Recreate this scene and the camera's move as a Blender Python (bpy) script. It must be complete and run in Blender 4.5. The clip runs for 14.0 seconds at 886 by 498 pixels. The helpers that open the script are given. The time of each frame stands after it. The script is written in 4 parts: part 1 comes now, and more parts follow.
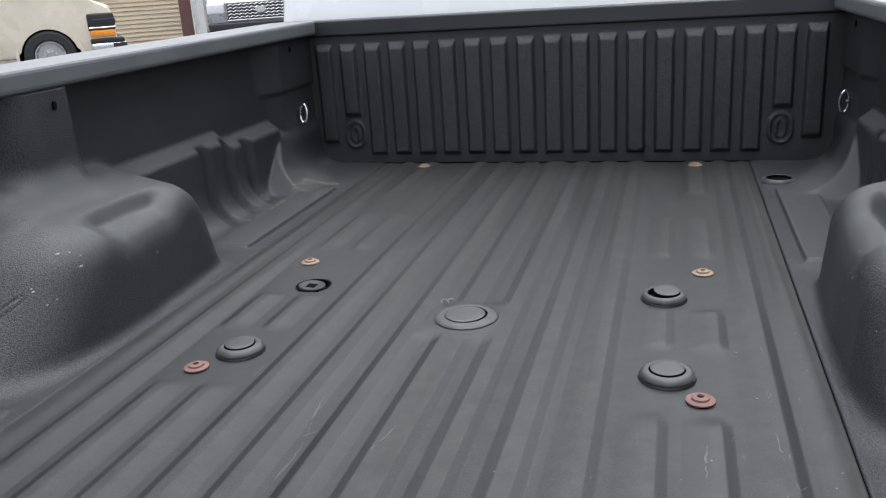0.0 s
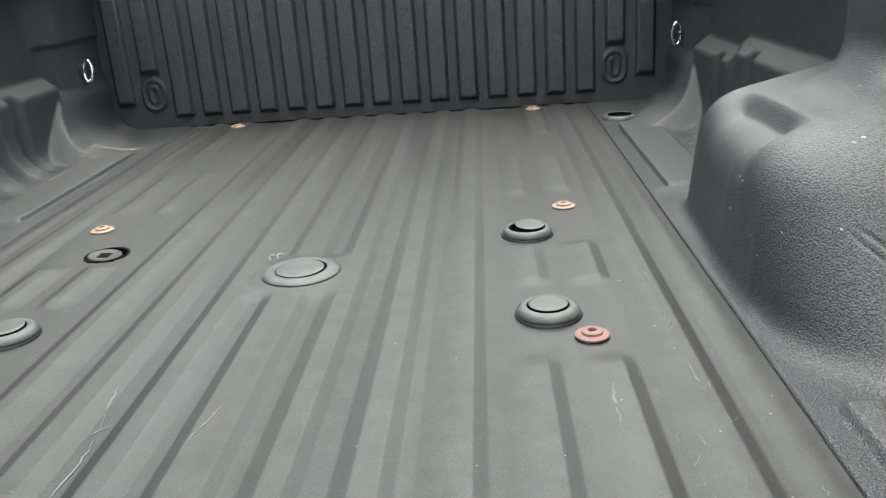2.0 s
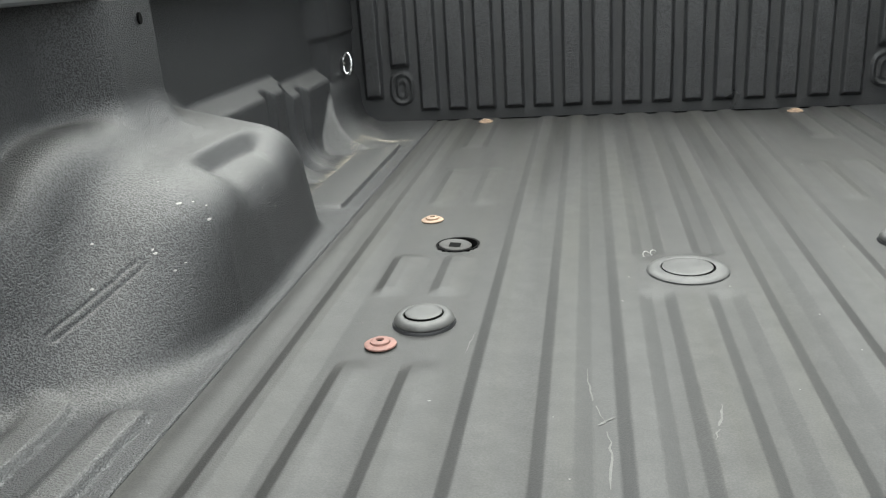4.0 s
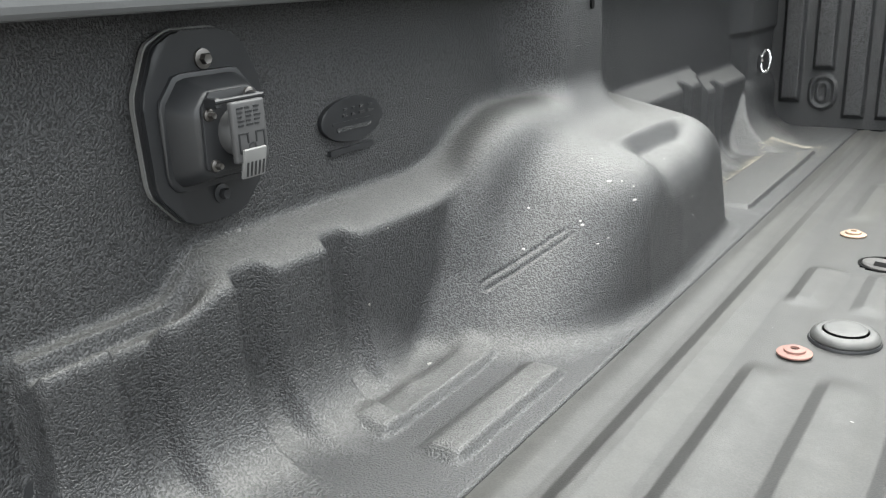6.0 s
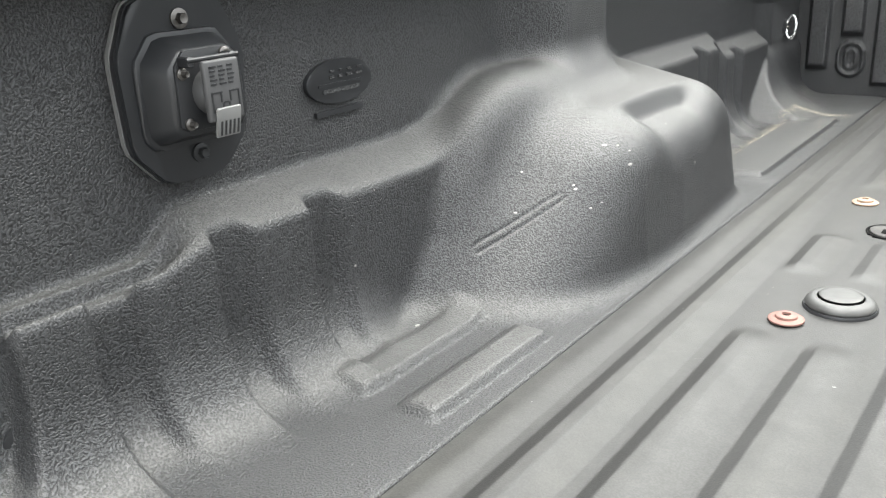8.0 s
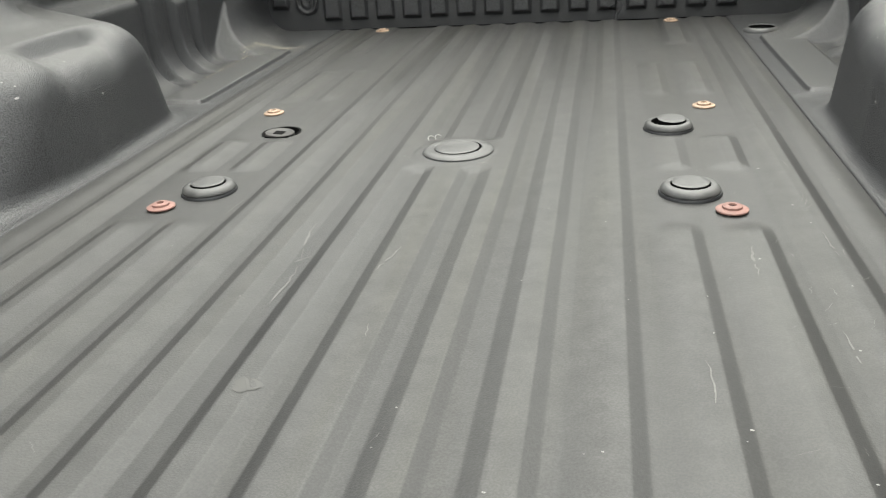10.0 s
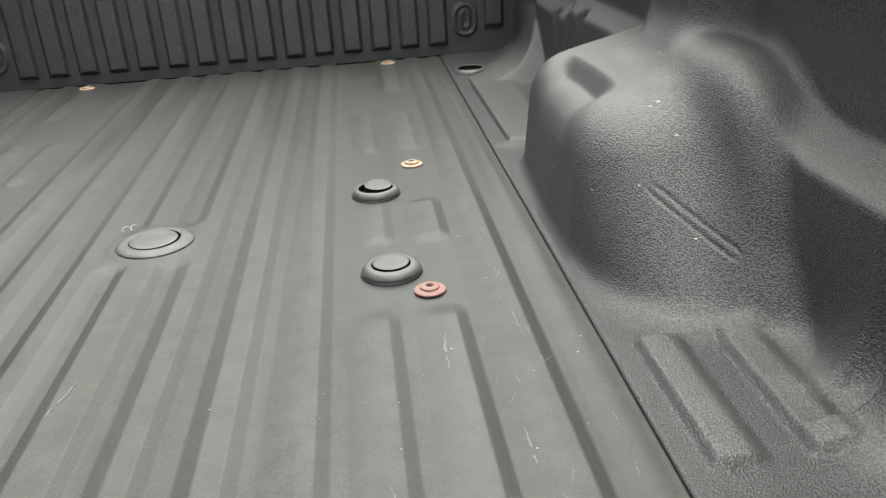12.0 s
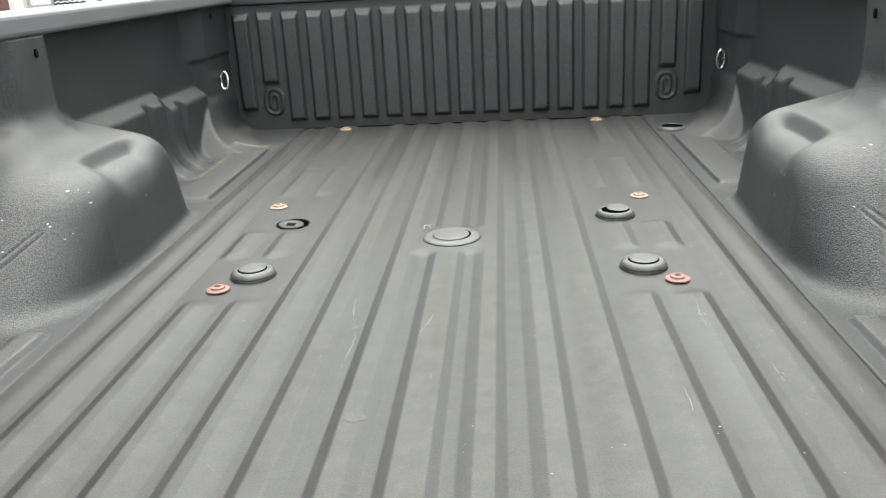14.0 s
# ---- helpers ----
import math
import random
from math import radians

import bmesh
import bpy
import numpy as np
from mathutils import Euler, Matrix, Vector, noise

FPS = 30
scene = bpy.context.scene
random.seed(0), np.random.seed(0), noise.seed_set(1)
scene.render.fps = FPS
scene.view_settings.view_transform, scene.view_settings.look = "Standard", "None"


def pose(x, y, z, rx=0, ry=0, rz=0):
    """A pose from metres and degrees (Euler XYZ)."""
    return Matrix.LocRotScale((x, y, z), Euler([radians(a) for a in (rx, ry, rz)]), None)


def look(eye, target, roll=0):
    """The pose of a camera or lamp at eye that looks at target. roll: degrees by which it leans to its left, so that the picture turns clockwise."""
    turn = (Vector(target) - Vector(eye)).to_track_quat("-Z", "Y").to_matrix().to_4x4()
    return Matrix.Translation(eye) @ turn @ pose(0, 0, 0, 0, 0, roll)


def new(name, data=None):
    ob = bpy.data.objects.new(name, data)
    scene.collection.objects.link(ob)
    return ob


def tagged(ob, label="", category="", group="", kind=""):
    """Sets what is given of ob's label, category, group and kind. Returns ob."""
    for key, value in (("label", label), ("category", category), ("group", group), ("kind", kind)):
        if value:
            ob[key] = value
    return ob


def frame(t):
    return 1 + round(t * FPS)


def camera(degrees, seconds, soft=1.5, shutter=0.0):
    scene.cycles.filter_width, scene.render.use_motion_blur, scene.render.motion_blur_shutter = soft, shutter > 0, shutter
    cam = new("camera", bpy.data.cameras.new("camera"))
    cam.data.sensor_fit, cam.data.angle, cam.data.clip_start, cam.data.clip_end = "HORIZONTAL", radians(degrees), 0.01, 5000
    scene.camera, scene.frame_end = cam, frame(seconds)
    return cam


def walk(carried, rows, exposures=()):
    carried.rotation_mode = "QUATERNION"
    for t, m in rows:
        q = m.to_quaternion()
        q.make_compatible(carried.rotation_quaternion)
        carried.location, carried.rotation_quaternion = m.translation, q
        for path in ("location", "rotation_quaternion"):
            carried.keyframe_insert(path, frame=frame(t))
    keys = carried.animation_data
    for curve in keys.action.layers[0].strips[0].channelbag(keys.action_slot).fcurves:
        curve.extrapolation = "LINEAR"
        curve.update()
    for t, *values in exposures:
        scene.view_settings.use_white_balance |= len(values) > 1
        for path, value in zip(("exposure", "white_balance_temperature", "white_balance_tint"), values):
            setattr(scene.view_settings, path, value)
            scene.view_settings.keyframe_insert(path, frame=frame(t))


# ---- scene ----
cam = camera(55.9, 14.0, soft=1.2)
PATH = [
    (0, (0.355, -1.336, 0.586), (-0.171, 0.492, -0.033), -3.8),
    (0.5, (0.348, -1.413, 0.517), (0.012, 0.451, -0.123), -4.0),
    (1, (0.359, -1.338, 0.496), (0.159, 0.542, -0.157), -3.9),
    (1.5, (0.358, -1.212, 0.446), (0.224, 0.67, -0.218), -3.9),
    (2, (0.288, -1.14, 0.435), (0.17, 0.742, -0.232), -4.1),
    (2.2, (0.24, -1.132, 0.44), (0.117, 0.748, -0.23), -4.3),
    (4.3, (-0.178, -1.187, 0.452), (-0.645, 0.649, -0.189), -3.6),
    (4.5, (-0.199, -1.203, 0.454), (-0.792, 0.598, -0.182), -3.3),
    (5, (-0.217, -1.227, 0.458), (-1.069, 0.471, -0.167), -3.2),
    (5.5, (-0.22, -1.234, 0.45), (-1.23, 0.377, -0.173), -2.9),
    (6, (-0.208, -1.224, 0.448), (-1.309, 0.327, -0.17), -2.7),
    (6.5, (-0.208, -1.204, 0.453), (-1.362, 0.312, -0.155), -2.8),
    (7, (-0.215, -1.186, 0.45), (-1.398, 0.305, -0.166), -2.7),
    (7.2, (-0.223, -1.179, 0.454), (-1.414, 0.3, -0.172), -2.7),
    (9.3, (0.101, -1.279, 0.392), (-0.697, 0.38, -0.389), -4.1),
    (9.5, (0.14, -1.291, 0.405), (-0.481, 0.438, -0.384), -3.6),
    (10, (0.237, -1.286, 0.409), (-0.137, 0.506, -0.397), -4.0),
    (10.5, (0.32, -1.263, 0.429), (0.123, 0.548, -0.396), -4.1),
    (11, (0.374, -1.233, 0.433), (0.32, 0.587, -0.396), -4.1),
    (11.5, (0.377, -1.213, 0.453), (0.425, 0.606, -0.377), -4.1),
    (12, (0.339, -1.204, 0.485), (0.493, 0.617, -0.328), -3.9),
    (12.5, (0.235, -1.208, 0.492), (0.414, 0.618, -0.304), -3.7),
    (13, (0.113, -1.241, 0.481), (0.295, 0.621, -0.226), -3.0),
    (13.5, (0.024, -1.345, 0.479), (0.002, 0.54, -0.192), -3.0),
    (14, (0.115, -1.581, 0.524), (-0.039, 0.305, -0.123), -3.1),
]
EXPOSURES = [(0.0, 0.95, 6000, 11), (2.0, 1.82, 6400, 6), (4.5, 1.84, 6450, 3), (5.5, 2.12, 6450, 4), (7.0, 2.72, 6450, 7), (9.5, 1.97, 6700, 4), (11.0, 1.8, 6720, 4), (12.5, 1.94, 6650, 3), (14.0, 2.07, 6540, 5)]
walk(cam, [(t, look(eye, target, roll)) for t, eye, target, roll in PATH], EXPOSURES)

# ---- world and sun: a bright overcast sky ----
world = bpy.data.worlds.new("overcast")
scene.world = world
world.use_nodes = True
wt = world.node_tree
sky = wt.nodes.new("ShaderNodeTexSky")
sky.sky_type, sky.sun_disc = "NISHITA", False
sky.sun_elevation, sky.sun_rotation = radians(76), radians(172)
sky.air_density, sky.dust_density, sky.ozone_density = 1.0, 4.0, 1.0
grey = wt.nodes.new("ShaderNodeHueSaturation")
grey.inputs["Saturation"].default_value = 0.18
wt.links.new(sky.outputs[0], grey.inputs["Color"])
wt.links.new(grey.outputs[0], wt.nodes["Background"].inputs["Color"])
wt.nodes["Background"].inputs["Strength"].default_value = 0.12
sun = new("sun", bpy.data.lights.new("sun", "SUN"))
sun.data.energy, sun.data.angle, sun.data.color = 1.75, radians(70), (1.0, 0.985, 0.96)
sun.matrix_world = look((0.5, 2.9, 5.4), (0, 0, 0))


# ---- materials ----
def material(name, color, rough=0.5, metal=0.0, spread=0.15, scale=6.0, grain=0.0, grain_scale=220.0,
             dust=0.0, dust_color=(0.30, 0.29, 0.27), dust_scale=9.0, streak=(1, 1, 1), spec=0.5, coat=0.0,
             rough_spread=0.1, sharp=0.5, peaks=None, dust_toplight=None, pebble=None, low_dark=None, mottle=None):
    """Paint, plastic or metal: two scales of colour, fine relief, dust in patches."""
    m = bpy.data.materials.new(name)
    m.use_nodes = True
    nt = m.node_tree
    n, link = nt.nodes, nt.links.new
    b = n["Principled BSDF"]
    co = n.new("ShaderNodeTexCoord")
    mp = n.new("ShaderNodeMapping")
    mp.inputs["Scale"].default_value = streak
    link(co.outputs["Object"], mp.inputs[0])
    big = n.new("ShaderNodeTexNoise")
    big.inputs["Scale"].default_value, big.inputs["Detail"].default_value = scale, 6
    link(mp.outputs[0], big.inputs["Vector"])
    ramp = n.new("ShaderNodeMapRange")
    ramp.inputs[1].default_value, ramp.inputs[2].default_value = 0.3, 0.7
    ramp.inputs[3].default_value, ramp.inputs[4].default_value = 1 - spread, 1 + spread
    link(big.outputs[0], ramp.inputs[0])
    mul = n.new("ShaderNodeVectorMath")
    mul.operation = "SCALE"
    mul.inputs[0].default_value = color
    link(ramp.outputs[0], mul.inputs["Scale"])
    out = mul.outputs[0]
    fine = None
    if grain:
        fine = n.new("ShaderNodeTexNoise")
        fine.inputs["Scale"].default_value, fine.inputs["Detail"].default_value = grain_scale, 1.5 if pebble else 2
        fine.inputs["Roughness"].default_value = 0.6
        link(co.outputs["Object"], fine.inputs["Vector"])
    relief = fine
    if pebble:
        # rounded pebbles with narrow creases between them
        relief = n.new("ShaderNodeMapRange")
        relief.interpolation_type = "SMOOTHSTEP"
        relief.inputs[1].default_value, relief.inputs[2].default_value = pebble
        link(fine.outputs[0], relief.inputs[0])
    if dust:
        d = n.new("ShaderNodeTexNoise")
        d.inputs["Scale"].default_value, d.inputs["Detail"].default_value, d.inputs["Roughness"].default_value = dust_scale, 8, 0.62
        link(mp.outputs[0], d.inputs["Vector"])
        r = n.new("ShaderNodeMapRange")
        r.inputs[1].default_value, r.inputs[2].default_value, r.inputs[3].default_value, r.inputs[4].default_value = 0.38, 0.72, 0.0, dust
        link(d.outputs[0], r.inputs[0])
        mix = n.new("ShaderNodeMix")
        mix.data_type = "RGBA"
        mix.inputs[7].default_value = (*dust_color, 1)
        link(r.outputs[0], mix.inputs[0])
        link(out, mix.inputs[6])
        out = mix.outputs[2]
    if peaks:
        # shade in the grain's pits and glints on its tops, put into the colour
        r = n.new("ShaderNodeMapRange")
        r.inputs[1].default_value, r.inputs[2].default_value = 0.40, 0.64
        r.inputs[3].default_value, r.inputs[4].default_value = peaks
        link(fine.outputs[0], r.inputs[0])
        tone = n.new("ShaderNodeVectorMath")
        tone.operation = "SCALE"
        link(out, tone.inputs[0])
        link(r.outputs[0], tone.inputs["Scale"])
        out = tone.outputs[0]
    if dust_toplight:
        # dust film on what lies flat; also puts skylight on tops into the colour
        low, high, most, pale = dust_toplight
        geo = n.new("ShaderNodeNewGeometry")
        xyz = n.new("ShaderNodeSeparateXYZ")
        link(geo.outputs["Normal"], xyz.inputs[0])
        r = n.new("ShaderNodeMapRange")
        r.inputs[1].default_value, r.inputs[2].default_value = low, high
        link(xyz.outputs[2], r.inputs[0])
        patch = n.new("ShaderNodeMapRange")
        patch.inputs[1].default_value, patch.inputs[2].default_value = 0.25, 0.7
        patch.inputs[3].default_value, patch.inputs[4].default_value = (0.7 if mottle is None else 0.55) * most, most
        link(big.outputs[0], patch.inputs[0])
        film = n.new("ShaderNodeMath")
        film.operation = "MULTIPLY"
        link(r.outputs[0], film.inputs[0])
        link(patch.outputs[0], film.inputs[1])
        if low_dark:
            # ribs keep dusty tops; low z is darker, the side strip's shade painted in
            deep, high_z, least = low_dark
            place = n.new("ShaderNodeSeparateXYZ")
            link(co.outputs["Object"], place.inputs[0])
            by_height = n.new("ShaderNodeMapRange")
            by_height.inputs[1].default_value, by_height.inputs[2].default_value, by_height.inputs[3].default_value = deep, high_z, least
            link(place.outputs[2], by_height.inputs[0])
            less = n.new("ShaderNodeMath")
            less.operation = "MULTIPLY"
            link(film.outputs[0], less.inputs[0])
            link(by_height.outputs[0], less.inputs[1])
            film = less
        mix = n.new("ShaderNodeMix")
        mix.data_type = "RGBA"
        # the same pit shade, weaker, in the film's colour
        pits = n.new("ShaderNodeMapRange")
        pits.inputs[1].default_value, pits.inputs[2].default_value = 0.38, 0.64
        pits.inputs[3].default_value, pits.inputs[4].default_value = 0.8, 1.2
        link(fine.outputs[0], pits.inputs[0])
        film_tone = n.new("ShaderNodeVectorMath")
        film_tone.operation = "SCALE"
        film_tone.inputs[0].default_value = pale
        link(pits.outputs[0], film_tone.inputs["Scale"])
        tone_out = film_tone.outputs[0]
        if mottle:
            # spilled and half-washed dirt: soft blotches, some of them browner
            size, depth, brown = mottle
            blot = n.new("ShaderNodeTexNoise")
            blot.inputs["Scale"].default_value, blot.inputs["Detail"].default_value, blot.inputs["Roughness"].default_value = size, 9, 0.68
            link(co.outputs["Object"], blot.inputs["Vector"])
            amount = n.new("ShaderNodeMapRange")
            amount.inputs[1].default_value, amount.inputs[2].default_value = 0.36, 0.64
            amount.inputs[3].default_value, amount.inputs[4].default_value = 1 - depth, 1 + depth
            link(blot.outputs[0], amount.inputs[0])
            blotted = n.new("ShaderNodeVectorMath")
            blotted.operation = "SCALE"
            link(tone_out, blotted.inputs[0])
            link(amount.outputs[0], blotted.inputs["Scale"])
            hue = n.new("ShaderNodeTexNoise")
            hue.inputs["Scale"].default_value, hue.inputs["Detail"].default_value = 3.7, 5
            link(mp.outputs[0], hue.inputs["Vector"])
            how = n.new("ShaderNodeMapRange")
            how.inputs[1].default_value, how.inputs[2].default_value, how.inputs[4].default_value = 0.46, 0.70, 0.75
            link(hue.outputs[0], how.inputs[0])
            tint = n.new("ShaderNodeMix")
            tint.data_type, tint.blend_type = "RGBA", "MULTIPLY"
            tint.inputs[7].default_value = (*brown, 1)
            link(how.outputs[0], tint.inputs[0])
            link(blotted.outputs[0], tint.inputs[6])
            tone_out = tint.outputs[2]
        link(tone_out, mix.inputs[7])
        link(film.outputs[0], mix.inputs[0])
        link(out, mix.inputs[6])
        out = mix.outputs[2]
    link(out, b.inputs["Base Color"])
    rr = n.new("ShaderNodeMapRange")
    rr.inputs[1].default_value, rr.inputs[2].default_value = 0.3, 0.7
    rr.inputs[3].default_value, rr.inputs[4].default_value = max(0.03, rough - rough_spread), min(1, rough + rough_spread)
    link(big.outputs[0], rr.inputs[0])
    link(rr.outputs[0], b.inputs["Roughness"])
    b.inputs["Metallic"].default_value, b.inputs["Specular IOR Level"].default_value = metal, spec
    b.inputs["Coat Weight"].default_value = coat
    if pebble:
        # the creases are dull, the tops polished
        gloss = n.new("ShaderNodeMapRange")
        gloss.inputs[3].default_value, gloss.inputs[4].default_value = 0.65 * spec, spec
        link(relief.outputs[0], gloss.inputs[0])
        link(gloss.outputs[0], b.inputs["Specular IOR Level"])
    if grain:
        bump = n.new("ShaderNodeBump")
        bump.inputs["Strength"].default_value, bump.inputs["Distance"].default_value = sharp, grain
        link(relief.outputs[0], bump.inputs["Height"])
        link(bump.outputs[0], b.inputs["Normal"])
    return m


MAT_FLOOR = material("floor_mat", (0.0105, 0.0105, 0.0102), 0.53, spread=0.16, scale=3, grain=0.0006, grain_scale=450, peaks=(0.7, 1.3), dust=0.3, dust_color=(0.032, 0.0315, 0.0295), dust_scale=12, streak=(4, 0.35, 1), spec=0.47, dust_toplight=(0.925, 0.985, 0.9, (0.0375, 0.0370, 0.0352)), low_dark=(-0.0015, 0.0030, 0.60), mottle=(26, 0.27, (0.92, 0.91, 0.78)))
# level parts of the side liner painted paler for light from above
MAT_SIDE = material("side_liner", (0.0250, 0.0255, 0.0268), 0.44, spread=0.10, scale=5, grain=0.00062, grain_scale=450, pebble=(0.32, 0.66), dust=0.15, dust_color=(0.038, 0.038, 0.037), dust_scale=4, sharp=1.0, spec=0.68, rough_spread=0.04, peaks=(0.5, 1.5), dust_toplight=(0.56, 0.86, 0.62, (0.090, 0.089, 0.085)), low_dark=(0.002, 0.012, 0.12))
# the sloped rib tops are painted paler for light from above
MAT_HEAD = material("front_liner", (0.0125, 0.0130, 0.0142), 0.37, spread=0.12, scale=5, grain=0.0008, grain_scale=400, pebble=(0.34, 0.64), sharp=1.0, spec=0.9, peaks=(0.4, 1.8), dust_toplight=(0.35, 0.6, 0.4, (0.06, 0.06, 0.058)))
MAT_RAIL = material("rail_plastic", (0.118, 0.121, 0.124), 0.5, spread=0.12, scale=7, grain=0.0003, grain_scale=300, dust=0.3, dust_color=(0.13, 0.13, 0.126), dust_toplight=(0.7, 0.95, 0.85, (0.30, 0.30, 0.29)))
MAT_FRONT_RAIL = material("front_rail_plastic", (0.030, 0.031, 0.034), 0.45, spread=0.12, scale=7, grain=0.0003, grain_scale=300, dust_toplight=(0.7, 0.95, 0.6, (0.16, 0.16, 0.155)))
MAT_RUBBER = material("rubber_plug", (0.046, 0.046, 0.045), 0.46, spread=0.1, scale=30, grain=0.0003, grain_scale=600, dust=0.5, dust_color=(0.11, 0.109, 0.104), dust_scale=40)
MAT_WORN = material("worn_cap", (0.033, 0.031, 0.029), 0.6, spread=0.45, scale=55, grain=0.0003, grain_scale=500)
# near black, so that holes and gaps carry their shade in the colour
MAT_DARK = material("dark_cavity", (0.003, 0.003, 0.003), 0.9, spec=0.1)
MAT_COPPER = material("rust_orange", (0.24, 0.165, 0.115), 0.62, spread=0.25, scale=80, grain=0.0003, grain_scale=500, dust=0.3, dust_color=(0.33, 0.235, 0.16), dust_scale=120)
MAT_PINK = material("rust_red", (0.17, 0.087, 0.072), 0.66, spread=0.2, scale=80, grain=0.0003, grain_scale=500, dust=0.3, dust_color=(0.25, 0.15, 0.12), dust_scale=120)
MAT_CHROME = material("chrome", (0.75, 0.75, 0.75), 0.14, 1.0, spread=0.05)
MAT_STEEL = material("worn_steel", (0.19, 0.18, 0.17), 0.38, 1.0, spread=0.2, scale=60)
MAT_PLATE = material("plate_plastic", (0.016, 0.0168, 0.0185), 0.38, spread=0.06, scale=20, grain=0.0001, grain_scale=900)
MAT_LID = material("lid_plastic", (0.05, 0.05, 0.051), 0.5, spread=0.08, scale=40)
MAT_TAB = material("grey_tab", (0.15, 0.15, 0.147), 0.5, spread=0.08, scale=40)
MAT_WIRE = material("pale_wire", (0.25, 0.245, 0.23), 0.4, spread=0.1, scale=60)
MAT_WHITE = material("white_paint", (0.80, 0.80, 0.79), 0.25, spread=0.02, coat=0.5)
MAT_GLASS = material("tinted_glass", (0.02, 0.022, 0.024), 0.06, spread=0.02)
MAT_TYRE = material("tyre_rubber", (0.025, 0.025, 0.026), 0.75, spread=0.15, scale=20)
MAT_RIM = material("silver_wheel", (0.55, 0.55, 0.56), 0.3, 0.8, spread=0.05)
MAT_BEIGE = material("beige_paint", (0.74, 0.66, 0.53), 0.28, spread=0.03, coat=0.5)
MAT_GREY_PAINT = material("silver_grey_paint", (0.30, 0.31, 0.33), 0.3, 0.4, spread=0.03, coat=0.5)
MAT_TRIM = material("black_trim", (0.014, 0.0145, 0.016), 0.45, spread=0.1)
MAT_AMBER = material("amber_lens", (0.85, 0.30, 0.02), 0.2, spread=0.1, scale=30)
MAT_LENS = material("clear_lens", (0.75, 0.76, 0.78), 0.12, spread=0.1, scale=30)
MAT_SIDING = material("tan_siding", (0.66, 0.55, 0.39), 0.6, spread=0.06, scale=3, grain=0.0008, grain_scale=90)
MAT_BROWN = material("brown_trim", (0.17, 0.085, 0.075), 0.6, spread=0.15, scale=10)
MAT_ASPHALT = material("asphalt", (0.16, 0.155, 0.15), 0.85, spread=0.2, scale=2, grain=0.004, grain_scale=90, dust=0.3, dust_color=(0.25, 0.24, 0.22))


# ---- builders ----
def mesh_object(name, verts, faces, mat, parent=None, label="", smooth=True):
    me = bpy.data.meshes.new(name)
    me.from_pydata(verts, [], faces)
    me.materials.append(mat)
    if smooth:
        me.shade_smooth()
    ob = new(name, me)
    ob.parent = parent
    return tagged(ob, label)


def part(name, bm, mat, parent=None, label="", smooth=False, angle=35):
    bmesh.ops.recalc_face_normals(bm, faces=bm.faces)
    me = bpy.data.meshes.new(name)
    bm.to_mesh(me)
    bm.free()
    me.materials.append(mat)
    if smooth:
        me.shade_smooth()
        me.set_sharp_from_angle(angle=radians(angle))
    ob = new(name, me)
    ob.parent = parent
    return tagged(ob, label)


def empty(name, m, label, category, group="", kind=""):
    ob = new(name)
    ob.empty_display_size = 0.02
    ob.matrix_basis = m
    return tagged(ob, label, category, group, kind)


def box(x0, x1, y0, y1, z0, z1, bevel=0.0, seg=2, bm=None):
    one = bmesh.new()
    bmesh.ops.create_cube(one, size=1, matrix=Matrix.LocRotScale(((x0 + x1) / 2, (y0 + y1) / 2, (z0 + z1) / 2), None, (x1 - x0, y1 - y0, z1 - z0)))
    if bevel:
        bmesh.ops.bevel(one, geom=one.edges[:], offset=bevel, segments=seg, affect="EDGES", profile=0.5)
    if bm is None:
        return one
    return merge(bm, one)


def merge(bm, other, m=None):
    """Adds the other bmesh, moved by m, to bm."""
    if m is not None:
        bmesh.ops.transform(other, matrix=m, verts=other.verts)
    me = bpy.data.meshes.new("tmp")
    other.to_mesh(me)
    other.free()
    bm.from_mesh(me)
    bpy.data.meshes.remove(me)
    return bm


def lathe(profile, seg=40, bm=None, m=None):
    """A body of revolution round z from (radius, height) pairs; a radius of 0 closes it."""
    one = bmesh.new()
    rings = []
    for r, z in profile:
        if r <= 0:
            rings.append([one.verts.new((0, 0, z))])
        else:
            rings.append([one.verts.new((r * math.cos(2 * math.pi * i / seg), r * math.sin(2 * math.pi * i / seg), z)) for i in range(seg)])
    for a, b in zip(rings, rings[1:]):
        for i in range(seg):
            j = (i + 1) % seg
            quad = []
            for v in (a[i % len(a)], a[j % len(a)], b[j % len(b)], b[i % len(b)]):
                if v not in quad:
                    quad.append(v)
            if len(quad) > 2:
                one.faces.new(quad)
    if m is not None:
        bmesh.ops.transform(one, matrix=m, verts=one.verts)
    if bm is None:
        return one
    return merge(bm, one)


def prism(outline, z0, z1, bevel=0.0, seg=2, taper=1.0):
    """A plate of the given outline in x and y, from z0 to z1."""
    one = bmesh.new()
    cx = sum(p[0] for p in outline) / len(outline)
    cy = sum(p[1] for p in outline) / len(outline)
    low = [one.verts.new((x, y, z0)) for x, y in outline]
    top = [one.verts.new((cx + (x - cx) * taper, cy + (y - cy) * taper, z1)) for x, y in outline]
    one.faces.new(low[::-1])
    face = one.faces.new(top)
    for i in range(len(low)):
        j = (i + 1) % len(low)
        one.faces.new((low[i], low[j], top[j], top[i]))
    if bevel:
        bmesh.ops.bevel(one, geom=list(face.edges), offset=bevel, segments=seg, affect="EDGES", profile=0.5)
    return one


